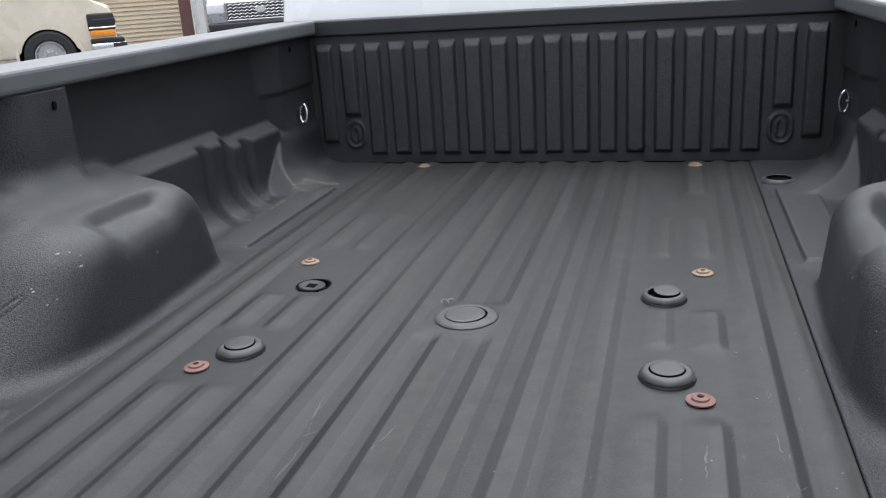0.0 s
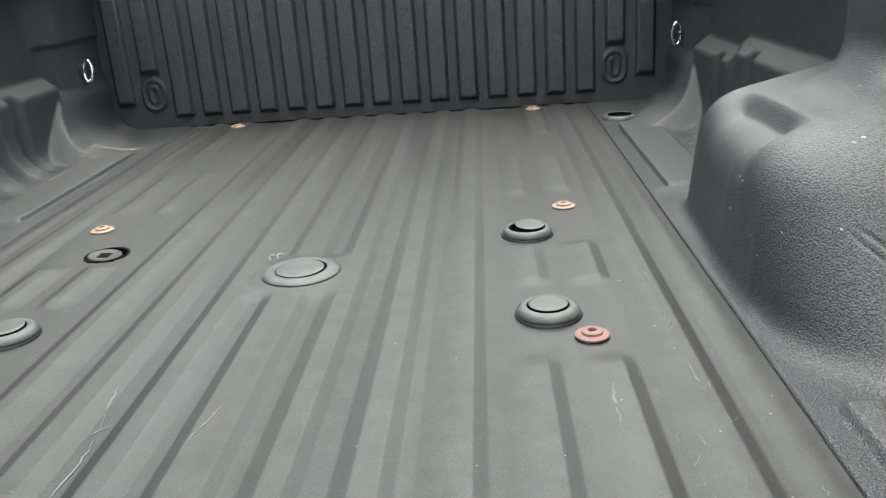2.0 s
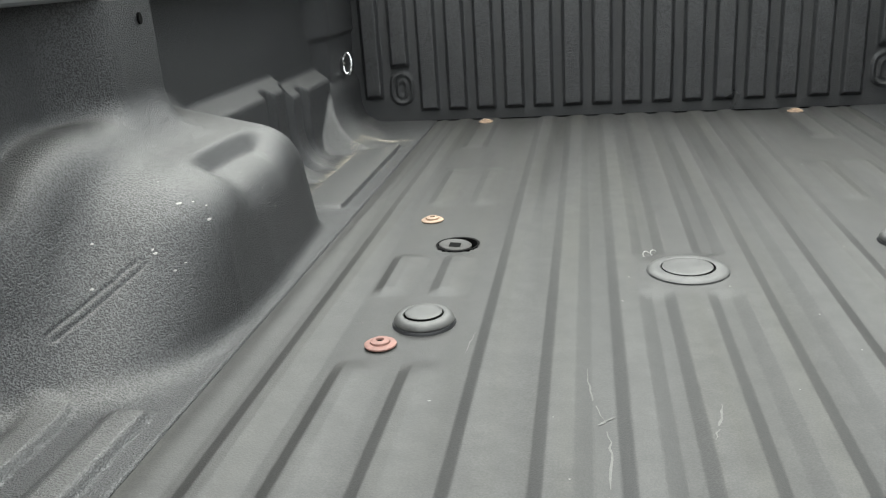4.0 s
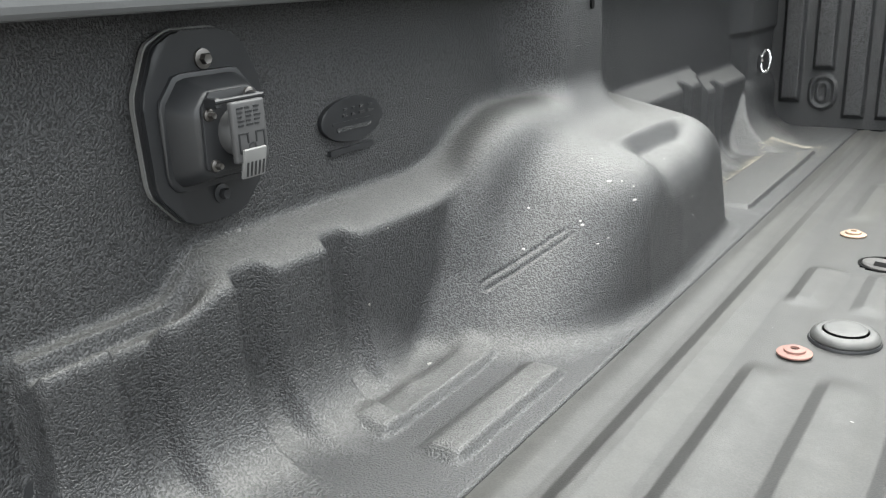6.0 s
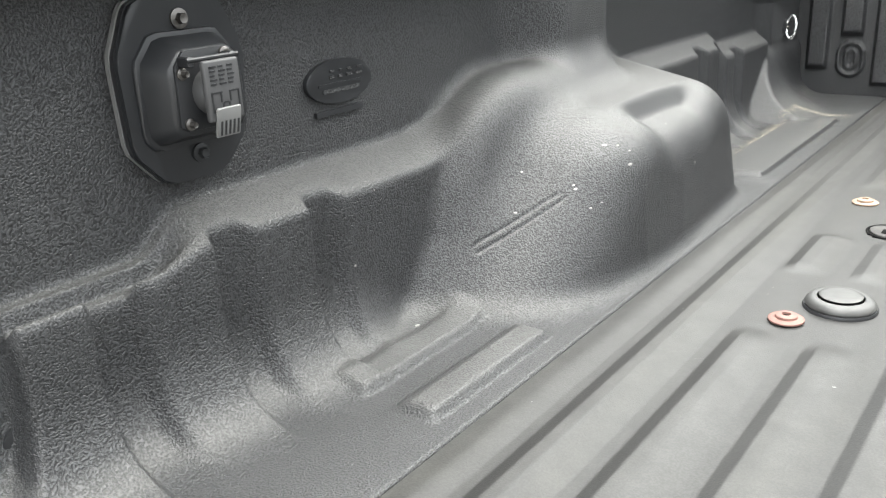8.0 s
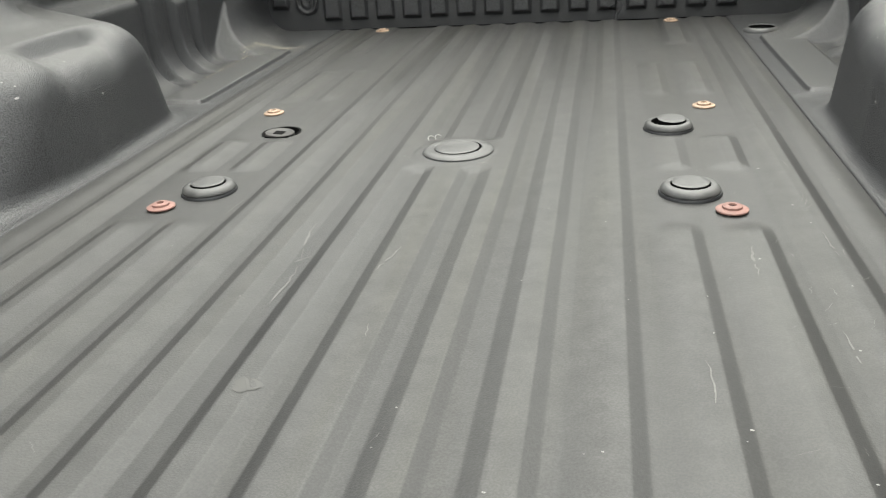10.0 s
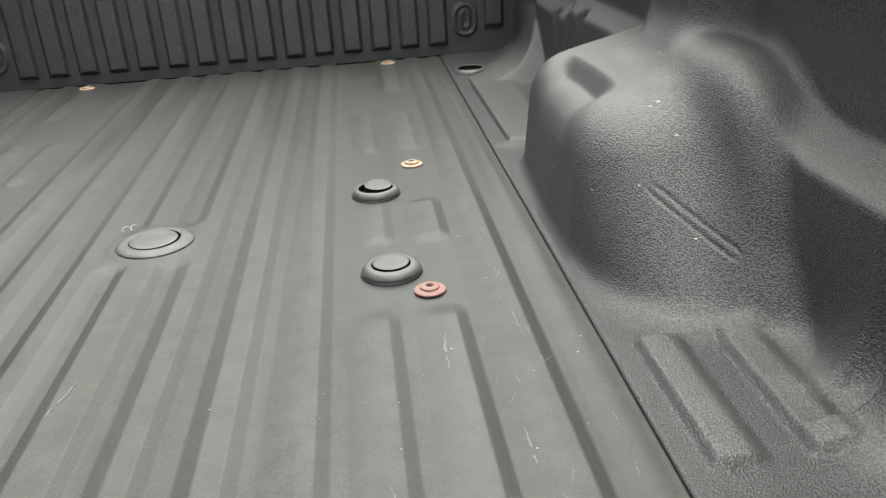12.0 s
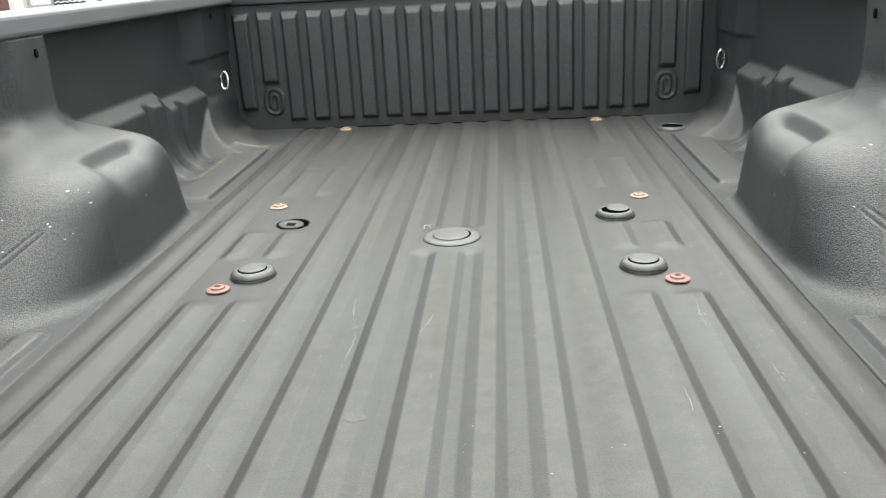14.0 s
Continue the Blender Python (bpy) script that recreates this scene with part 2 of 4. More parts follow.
def rounded(outline, times=2, cut=0.16):
    """The outline with its corners cut round."""
    for _ in range(times):
        outline = [tuple(p[i] * (1 - f) + q[i] * f for i in (0, 1)) for p, q in zip(outline, outline[1:] + outline[:1]) for f in (cut, 1 - cut)]
    return outline


def oval(rx, ry, n=32, power=2.0):
    pts = []
    for i in range(n):
        c, s = math.cos(2 * math.pi * i / n), math.sin(2 * math.pi * i / n)
        pts.append((rx * math.copysign(abs(c) ** (2 / power), c), ry * math.copysign(abs(s) ** (2 / power), s)))
    return pts


def tube(points, radius, seg=10, closed=False):
    """A round bar along the points."""
    one = bmesh.new()
    pts = [Vector(p) for p in points]
    rings = []
    for i, p in enumerate(pts):
        a = pts[(i - 1) % len(pts)] if closed or i else p
        b = pts[(i + 1) % len(pts)] if closed or i < len(pts) - 1 else p
        q = (b - a).to_track_quat("Z", "Y")
        rings.append([one.verts.new(p + q @ Vector((radius * math.cos(2 * math.pi * k / seg), radius * math.sin(2 * math.pi * k / seg), 0))) for k in range(seg)])
    pairs = list(zip(rings, rings[1:])) + ([(rings[-1], rings[0])] if closed else [])
    for a, b in pairs:
        for k in range(seg):
            one.faces.new((a[k], a[(k + 1) % seg], b[(k + 1) % seg], b[k]))
    if not closed:
        one.faces.new(rings[0][::-1])
        one.faces.new(rings[-1])
    return one


def grid_faces(rows, cols, flip=False):
    i, j = np.meshgrid(np.arange(rows - 1), np.arange(cols - 1), indexing="ij")
    a = i * cols + j
    q = np.stack([a, a + 1, a + cols + 1, a + cols], -1).reshape(-1, 4)
    return (q[:, ::-1] if flip else q).tolist()


def step(v, lo, hi):
    s = np.clip((v - lo) / (hi - lo), 0, 1)
    return s * s * (3 - 2 * s)


def band(v, lo, hi, soft):
    """1 between lo and hi, falling to 0 over soft on both sides."""
    return step(v, lo - soft / 2, lo + soft / 2) * (1 - step(v, hi - soft / 2, hi + soft / 2))


def smin(a, b, k):
    h = np.maximum(k - np.abs(a - b), 0) / k
    return np.minimum(a, b) - h * h * k * 0.25


def smax(a, b, k):
    return -smin(-a, -b, k)


TAIL, HEAD, SEAM, WALL = -1.13, 1.29, 0.578, 0.845

# ---- the pickup truck ----
truck = empty("pickup_truck", pose(0, 0, -0.95), "white pickup truck with a black plastic bed liner, tailgate open", "truck")


def under(ob):
    """Puts a part that was built in world places under the truck."""
    ob.parent = truck
    ob.matrix_parent_inverse = truck.matrix_basis.inverted()
    return ob


# The floor mat: pressed channels along the bed, smooth pads round the plugs.
RIBS = [(0.0, 0.028), (0.061, 0.102), (0.143, 0.186), (0.226, 0.268), (0.309, 0.350), (0.391, 0.432), (0.472, 0.511), (0.548, 0.70)]
LOW = 0.0058


def rib_across(a, lo, hi, wide):
    """The section of one rib: gently sloped towards the middle of the bed, steep on the outside."""
    return np.minimum(np.clip((a - lo) / wide + 0.5, 0, 1), np.clip((hi - a) / 0.016 + 0.5, 0, 1))


def floor_height(x, y):
    a = np.abs(x)
    ahead = step(y, -0.2, 0.5)
    rib = np.zeros_like(a)
    for k, (lo, hi) in enumerate(RIBS):
        wide = (0.020 if k < 3 else 0.036) * (1 - ahead) + 0.016 * ahead
        one = np.clip((hi - a) / 0.016 + 0.5, 0, 1) if k == 0 else rib_across(a, lo, hi, wide)
        if k in (4, 5):
            # broken off round the plugs
            one = one * band(y, -0.915, -0.300, 0.045)
        rib = np.maximum(rib, one)
    # short ribs between the plugs, ahead of them and at the front edge
    for lo, hi, weight in ((0.322, 0.358, 0.85), (0.402, 0.441, 1.0)):
        rib = np.maximum(rib, weight * rib_across(a, lo, hi, 0.03) * (band(y, -0.070, 0.084, 0.022) + band(y, 0.385, 0.66, 0.05)))
    rib = np.maximum(rib, rib_across(a, 0.392, 0.444, 0.014) * step(y, 0.875, 0.925))
    z = -(LOW - 0.0016 * ahead) * (1 - rib) * step(y, -0.93, -0.90)
    # low round pad of the middle plug
    z = z * (1 - (1 - step(a, 0.066, 0.080)) * band(y, -0.078, 0.078, 0.03))
    z = z + 0.0012 * (1 - step(np.hypot(x, y), 0.062, 0.072))
    z = (z + 0.0042) * (1 - step(a, SEAM - 0.034, SEAM - 0.002))
    return z - 0.004 * step(a, SEAM - 0.0012, SEAM)


xs = np.arange(-SEAM, SEAM + 0.0015, 0.0021)
xs = np.concatenate([[-SEAM, 0.0013 - SEAM], xs[(xs < SEAM - 0.0018) & (xs > 0.0018 - SEAM)], [SEAM - 0.0013, SEAM]])
ys = np.linspace(TAIL, HEAD - 0.012, 275)
gx, gy = np.meshgrid(xs, ys)
gz = floor_height(gx, gy)
hole = np.hypot(gx + 0.352, gy - 0.143) < 0.0335
verts = np.stack([gx, gy, gz], -1).reshape(-1, 3)
faces = np.array(grid_faces(len(ys), len(xs)))
faces = faces[~hole.reshape(-1)[faces].any(1)]
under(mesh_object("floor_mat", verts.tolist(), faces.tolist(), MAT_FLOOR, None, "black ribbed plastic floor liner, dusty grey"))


# The side panels: wall, ledge, wheel housing and pillars as one moulded sheet.
def side_field(a, y, z):
    """Distance to the moulded sheet; the air inside the bed is positive. a is the distance from the bed's middle."""
    floor = z - 0.0105 * (step(a, 0.605, 0.618) * (1 - step(a, 0.643, 0.667)) + step(a, 0.695, 0.708) * (1 - step(a, 0.731, 0.755))) * band(y, -0.645, -0.425, 0.016)
    floor = floor - 0.009 * band(a, 0.615, 0.713, 0.007) * band(y, 0.357, 0.93, 0.009)
    wall = WALL - a + 0.02 * (z - 0.2)
    # lower wall with a sloping ledge and upright channels
    rear, front = step(-y, 0.735, 0.80), step(y, 0.66, 0.70)
    behind = step(-y, 0.30, 0.42)
    face = 0.806 - 0.016 * behind + 0.008 * rear
    chan = np.zeros_like(a)
    for c, w in ((-0.846, 0.020), (-0.718, 0.019), (-0.592, 0.019), (0.545, 0.020), (0.66, 0.020), (0.77, 0.022)):
        chan = np.maximum(chan, step(y, c - w - 0.003, c - w + 0.004) * (1 - step(y, c + w - 0.006, c + w + 0.018)))
    lower = (face + 0.016 * chan) - a
    slope = 0.78 - 0.18 * behind - 0.42 * rear
    ledge_z = 0.230 - 0.014 * behind - 0.040 * rear - 0.026 * front - 0.015 * rear * band(a, 0.809, 0.829, 0.007)
    ledge = ((z - ledge_z) - (a - WALL) * slope) / (np.sqrt(1 + slope * slope) + 0.9 * rear)
    block = smax(lower, ledge, 0.007)
    ends = np.maximum(-0.932 - y, y - 0.99)
    block = smax(block, ends, 0.006)
    walls = smin(wall, block, 0.006)
    # wheel housing: upright inner face, notched top, a slanting rear corner and a rim along the wall
    notch = (1 - step(a, 0.662, 0.688)) * band(y, -0.100, 0.115, 0.07)
    top = z - (0.212 + 0.25 * (a - 0.673) - 0.035 * np.maximum(y - 0.02, 0)) + 0.025 * notch
    corner_face = -0.399 * (a - 0.674) - 0.6545 * (y + 0.279) + 0.642 * (z - 0.127)
    house = smax(0.597 + 0.07 * z + 0.07 * np.maximum(y + 0.05, 0) + 0.12 * np.maximum(-0.18 - y, 0) - a, corner_face - 0.004, 0.065)
    house = smax(house, top, 0.06)
    house = smax(house, (y - 0.282 + 0.25 * z) * 0.95, 0.07)
    # rounded rim in an arc along the wall, and the flat land inside it
    arc = 0.182 * (np.hypot(np.maximum(-0.20 - y, 0) / 0.190, np.maximum(z - 0.09, 0) / 0.174) - 1) - 0.4 * np.maximum(0.09 - z, 0)
    rim = smin(np.hypot(arc + 0.030, np.where(a < 0.80, a - 0.80, 0.72 * (a - 0.80))) - 0.032, smax(0.781 - a, arc + 0.02, 0.02), 0.012)
    rim = smax(rim, y - 0.03, 0.04)
    house = smin(house, rim, 0.065)
    # pressed line on the slanting corner
    ea, ey, ez, da, dy, dz = 0.678, -0.286, 0.122, 0.066, -0.091, -0.054
    s = np.clip(((a - ea) * da + (y - ey) * dy + (z - ez) * dz) / (da * da + dy * dy + dz * dz), 0, 1)
    la, ly, lz = a - ea - s * da, y - ey - s * dy, z - ez - s * dz
    along = -0.399 * la - 0.6545 * ly + 0.642 * lz
    line = np.sqrt(np.maximum(la * la + ly * ly + lz * lz - along * along, 0)) + 2 * np.maximum(np.abs(along) - 0.04, 0)
    house = house + 0.0020 * (1 - step(np.abs(line - 0.0055), 0.0, 0.0032))
    # pillar over the housing, smaller one by the front corner
    pillar = smax(0.782 - a, np.maximum(y - 0.06 - 0.1 * (0.845 - a), -0.075 - y - 0.9 * (a - 0.772)) * 0.8, 0.02)
    pillar = smax(pillar, 0.10 - z, 0.02)
    post_face = 0.813 + 0.008 * (1 - step(z, 0.266, 0.282))
    post = smax(post_face - a, (post_face - a) + 0.34 * (1.05 - y), 0.003)
    walls = smin(walls, house, 0.022)
    walls = smin(walls, pillar, 0.035)
    walls = smin(walls, post, 0.006)
    back = 0.10 * step(-y, 0.10, 0.30)
    plain = np.maximum(step(y, 0.30, 0.36), step(-y, 0.42, 0.6))
    # the sweep into the floor stops at the channels, which leaves a crescent at the foot of each block
    sweep = np.maximum(back, plain) * (1 - (0.15 + 0.4 * step(y, 0, 0.1)) * chan * step(np.abs(y + 0.1), 0.45, 0.5))
    sheet = smin(floor, walls, 0.024 + 0.085 * sweep * (1 - 0.5 * step(y, 0.76, 0.80)))
    # swept corner block under the tie-down ring, its rear side a bright crescent
    corner = smin(z, smax(0.807 - a, (z - 0.140) * 0.8 - (a - 0.80) * 0.6, 0.03), 0.215 - 0.13 * step(y, 0.96, 1.27))
    corner = smax(corner, (0.826 + 1.0 * z + 0.25 * (0.80 - a) - y) * 0.66, 0.005)
    return smin(sheet, corner, 0.006)


def side_sheet(side):
    ys = np.concatenate([np.arange(TAIL, -0.95, 0.01), np.arange(-0.95, -0.36, 0.0035), np.arange(-0.36, 0.3, 0.005), np.arange(0.3, 1.1, 0.0048), np.arange(1.1, HEAD + 0.001, 0.01)])
    us = np.linspace((SEAM + 0.0018) / math.sqrt(2), (WALL + 0.46) / math.sqrt(2), 250)
    u, y = np.meshgrid(us, ys)
    q = 1 / math.sqrt(2)
    a0, z0 = u * q - 0.45 * q, u * q + 0.45 * q
    t = np.zeros_like(u)
    for _ in range(70):
        t += 0.62 * side_field(a0 + t * q, y, z0 - t * q)
    a, z = a0 + t * q, z0 - t * q
    # the sheet ends under the rail
    over = z > 0.432
    a = np.where(over, np.maximum(a, 0.79), a)
    z = np.minimum(z, 0.434)
    # the inner edge dips into the seam
    z = np.where(a < SEAM + 0.03, z * step(a, SEAM, SEAM + 0.016), z)
    z[:, 0], z[:, 1] = -0.004, 0.0004
    a[:, 0], a[:, 1] = SEAM + 0.0012, SEAM + 0.0024
    verts = np.stack([side * a, y, z], -1).reshape(-1, 3)
    return verts.tolist(), grid_faces(len(ys), len(us), flip=side < 0)


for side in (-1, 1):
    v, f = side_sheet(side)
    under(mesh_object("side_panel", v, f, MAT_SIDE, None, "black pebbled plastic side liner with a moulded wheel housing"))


# The front panel: nineteen raised ribs with sloped tops, an oval boss on either side.
def front_depth(x, z):
    d = np.zeros_like(x)
    for k in range(-9, 10):
        low = 0.16 if abs(k) == 8 else (0.07 if abs(k) == 9 else 0.03)
        c = 0.0838 * k
        d = np.maximum(d, 0.016 * np.clip(np.minimum((0.029 - np.abs(x - c)) / 0.008, np.minimum((0.398 - z) / 0.022, (z - low) / 0.010)), 0, 1))
    for s in (-1, 1):
        r = np.hypot(x - s * 0.669, np.maximum(np.abs(z - 0.099) - 0.012, 0))
        d = np.where(r < 0.045, np.minimum(d, 0.0), d)
        d += 0.008 * band(r, 0.026, 0.035, 0.006) + 0.008 * band(r, 0.009, 0.016, 0.006)
    return d


xs = np.arange(-0.83, 0.8305, 0.003)
zs = np.concatenate([np.arange(0.0015, 0.06, 0.004), np.arange(0.06, 0.37, 0.006), np.arange(0.37, 0.425, 0.004)])
gx, gz = np.meshgrid(xs, zs)
gy = HEAD - front_depth(gx, gz)
under(mesh_object("front_panel", np.stack([gx - 0.009, gy, gz], -1).reshape(-1, 3).tolist(), grid_faces(len(zs), len(xs)), MAT_HEAD, None, "black pebbled plastic front liner with upright ribs"))

# Steel shell of the bed under and outside the liner.
bm = box(-0.93, 0.93, TAIL, HEAD + 0.06, -0.09, -0.055)
under(part("bed_floor", bm, MAT_DARK))
for s in (-1, 1):
    bm = box(min(s * 0.875, s * 0.96), max(s * 0.875, s * 0.96), TAIL, HEAD + 0.06, -0.45, 0.428, 0.02)
    under(part("bed_side", bm, MAT_WHITE, None, "white painted outer bed side"))
    bm = box(min(s * 0.778, s * 0.945), max(s * 0.778, s * 0.945), TAIL, HEAD - 0.012, 0.432, 0.476, 0.010, 3)
    under(part("bed_rail", bm, MAT_RAIL, None, "grey plastic bed rail cap, paler on top"))
bm = box(-0.945, 0.945, HEAD - 0.010, HEAD + 0.075, 0.424, 0.474, 0.006, 3)
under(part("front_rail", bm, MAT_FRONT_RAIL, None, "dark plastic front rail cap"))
bm = box(-0.875, 0.875, HEAD + 0.024, HEAD + 0.06, -0.45, 0.424)
under(part("front_wall", bm, MAT_DARK))

def wheel(name, m, radius, width, parent=None):
    """A road wheel on its axle along z: tyre with a rim."""
    r, w = radius, width / 2
    tyre = part("tyre", lathe([(r * 0.58, -w * 0.8), (r * 0.66, -w), (r * 0.9, -w), (r * 0.99, -w * 0.7), (r, 0), (r * 0.99, w * 0.7), (r * 0.9, w), (r * 0.66, w), (r * 0.58, w * 0.8), (r * 0.56, 0), (r * 0.58, -w * 0.8)], 48), MAT_TYRE, parent, "", True)
    rim = lathe([(0, w * 0.62), (r * 0.12, w * 0.66), (r * 0.16, w * 0.5), (r * 0.30, w * 0.38), (r * 0.48, w * 0.55), (r * 0.54, w * 0.85), (r * 0.585, w * 0.9), (r * 0.585, -w * 0.7), (0, -w * 0.7)], 40)
    for i in range(8):
        ang = 2 * math.pi * i / 8
        merge(rim, lathe([(0, w * 0.56), (r * 0.045, w * 0.56), (r * 0.045, w * 0.3)], 10), Matrix.Translation((r * 0.22 * math.cos(ang), r * 0.22 * math.sin(ang), 0)))
        merge(rim, lathe([(0, w * 0.52), (r * 0.055, w * 0.50), (r * 0.06, w * 0.3)], 12), Matrix.Translation((r * 0.40 * math.cos(ang + 0.39), r * 0.40 * math.sin(ang + 0.39), 0)))
    rim = part("rim", rim, MAT_RIM, tyre, "silver steel rim", True)
    tyre.name = name
    tyre.matrix_basis = m
    return tyre


for sx in (-1, 1):
    for wy in (-0.07, 4.0):
        under(wheel("wheel", pose(sx * 0.82, wy, -0.55, 0, 90 * sx, 0), 0.40, 0.26))

# ---- plugs in the floor ----


def floor_plug(x, y, r, lid, h=0.013, gap=0.0018, tilt=0.0, z=0.0, base=-0.0003, proud=0.0028):
    p = empty("floor_plug", pose(x, y, z + base), "round dark grey rubber plug pressed into the floor liner", "plug", "plugs in the bed floor")
    w, inner = r - lid - gap, lid + gap
    dome = [(inner, -0.002), (inner, h * 0.96), (inner + 0.0004, h * 0.99)]
    dome += [(inner + w * f, h * g) for f, g in ((0.12, 1.0), (0.35, 1.0), (0.58, 0.93), (0.78, 0.78), (0.92, 0.58), (1.0, 0.38), (0.985, 0.26), (0.92, 0.18))]
    part("flange", lathe(dome + [(r - 0.006, -0.002 - z)], 56), MAT_RUBBER, p, "", True, 60)
    # dark ring drawn for the shadow line at the flange's foot
    part("shadow_ring", lathe([(r - 0.008, 0.0028 - z), (r + 0.0008, 0.0026 - z), (r + 0.0020, 0.0005 - z), (r + 0.0020, -0.002 - z)], 56), MAT_TRIM, p, "dark ring for the shadow line under the flange", True)
    part("well", lathe([(inner + 0.001, 0.002), (0, 0.002)], 40), MAT_DARK, p)
    cap = part("cap", lathe([(0, h + proud), (lid * 0.80, h + proud), (lid - 0.0010, h + proud - 0.0002), (lid, h + proud - 0.0009), (lid - 0.0006, h + proud - 0.0016), (lid - 0.0030, h + proud - 0.0016)], 48), MAT_RUBBER, p, "", True, 60)
    # black bands put the gap's shade on the cap's side and flange's inside
    part("neck", lathe([(lid - 0.0012, h + proud - 0.0012), (lid - 0.0012, 0.002)], 40), MAT_DARK, cap, "black band for the shade under the cap's edge", True)
    part("gap_shade", lathe([(inner - 0.0002, h * 0.90), (inner - 0.0002, 0.002)], 48), MAT_DARK, p, "", True)
    cap.matrix_basis = pose(0, 0, 0, tilt, tilt * 0.6, 0)
    return p


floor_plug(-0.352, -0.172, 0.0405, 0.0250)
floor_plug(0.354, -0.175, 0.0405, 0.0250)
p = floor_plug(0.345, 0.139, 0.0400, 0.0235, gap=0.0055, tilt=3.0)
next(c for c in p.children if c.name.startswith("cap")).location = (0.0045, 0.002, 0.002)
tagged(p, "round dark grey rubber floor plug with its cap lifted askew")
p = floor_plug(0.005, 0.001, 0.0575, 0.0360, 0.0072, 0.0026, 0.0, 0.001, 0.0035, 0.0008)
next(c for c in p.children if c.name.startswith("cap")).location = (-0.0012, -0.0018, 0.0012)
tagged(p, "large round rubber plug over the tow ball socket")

# Wire loops of the middle plug.
loop = [Vector((-0.004 + 0.006 * math.cos(t), 0.0035 * math.sin(t), 0.004 + 0.004 * math.sin(t))) for t in np.linspace(0.3, 3.6, 10)]
clip = empty("wire_clip", pose(-0.047, 0.060, 0.006, 0, 0, 40), "small bent pale wire clip beside the middle plug", "clip")
part("wire", tube(loop, 0.0009, 8), MAT_WIRE, clip, "", True)
w = part("wire", tube([q + Vector((0.012, -0.003, 0)) for q in loop], 0.0009, 8), MAT_WIRE, clip, "", True)

# The open socket.
s = empty("floor_socket", pose(-0.352, 0.143, -0.0003), "open round socket in the floor liner, its worn cap sunk askew", "socket")
part("well", lathe([(0.037, 0.0012), (0.033, 0.0008), (0.0325, -0.05), (0, -0.05)], 48), MAT_DARK, s, "", True)
disc = part("cap", lathe([(0, -0.002), (0.0235, -0.002), (0.0262, -0.0005), (0.0275, -0.0015), (0.0275, -0.008), (0, -0.008)], 44), MAT_WORN, s, "worn grey cap", True, 50)
disc.matrix_basis = pose(-0.0045, 0.0015, 0.0012, 0, 4, 0)
part("slot", box(-0.0100, 0.0090, -0.0110, 0.0100, -0.0024, -0.0014, 0.0004, 1), MAT_DARK, disc, "black square slot")

# The oval drain cap at the front.
d = empty("drain_cap", pose(0.634, 1.026, 0.004), "dark rubber drain ring near the front corner", "plug")
part("flange", lathe([(0.032, -0.002), (0.032, 0.007), (0.0345, 0.0095), (0.040, 0.008), (0.045, 0.002), (0.045, -0.006)], 48), MAT_RUBBER, d, "", True, 60)
# the drain's inner wall is black too, for the shade inside
part("opening", lathe([(0, 0.0012), (0.0316, 0.0012), (0.0317, 0.0082)], 40), MAT_DARK, d, "black open drain")


def fixing(x, y, mat, label, z=0.0004, r=0.0205):
    f = empty("floor_fixing", pose(x, y, z), label, "fixing", "fixings in the bed floor")
    part("washer", lathe([(0, 0.0), (r, 0.0), (r, 0.0018), (r - 0.002, 0.003), (0.6 * r, 0.0034), (0, 0.0034)], 36), mat, f, "", True, 40)
    part("head", lathe([(0.62 * r, 0.003), (0.60 * r, 0.0062), (0.5 * r, 0.0072), (0.26 * r, 0.0074), (0.22 * r, 0.004)], 32), mat, f, "", True, 40)
    part("hole", lathe([(0.26 * r, 0.0046), (0, 0.0046)], 20), MAT_DARK, f)
    return f


for x in (-0.419, 0.417):
    fixing(x, 0.28, MAT_COPPER, "rusty orange washer and bolt in the floor liner")
for x in (-0.395, 0.400):
    fixing(x, -0.243, MAT_PINK, "rusty red washer and bolt in the floor liner")
for x in (-0.424, 0.420):
    fixing(x, 1.215, MAT_COPPER, "rusty orange washer and bolt at the front edge of the floor", 0.0046)
for x in (-0.412, 0.412):
    fixing(x, -0.955, MAT_COPPER, "rusty orange washer and bolt at the rear edge of the floor")


# ---- tie-down rings ----
def tie_down(x, y, z, side):
    t = empty("tie_down_ring", pose(x, y, z, 0, 0, 90 if side < 0 else -90), "chrome tie-down ring on the liner's side wall", "tie-down", "tie-down rings")
    ring = [Vector((0.004 * math.sin(a), -0.016 - 0.012 * math.cos(a), 0.029 * math.sin(a))) for a in np.linspace(0, 2 * math.pi, 28, endpoint=False)]
    part("ring", tube(ring, 0.0046, 10, True), MAT_CHROME, t, "", True)
    part("plate", lathe([(0, 0.006), (0.012, 0.006), (0.024, 0.002), (0.025, -0.008)], 28, None, pose(0, 0, 0, 90, 0, 0)), MAT_TRIM, t, "", True)
    part("bolt", lathe([(0, 0.012), (0.005, 0.012), (0.006, 0.004)], 6, None, pose(0, 0, 0, 90, 0, 0)), MAT_STEEL, t)
    return t


tie_down(-0.822, 1.168, 0.192, -1)
tie_down(0.822, 1.168, 0.192, 1)
tie_down(-0.836, -0.925, 0.051, -1)

# ---- fittings on the side wall ----
def facing_bed(x, y, z):
    """Axes on the left wall: local x runs along the bed, local y up, local z into the bed."""
    return Matrix(((0, 0, 1, x), (1, 0, 0, y), (0, 1, 0, z), (0, 0, 0, 1)))


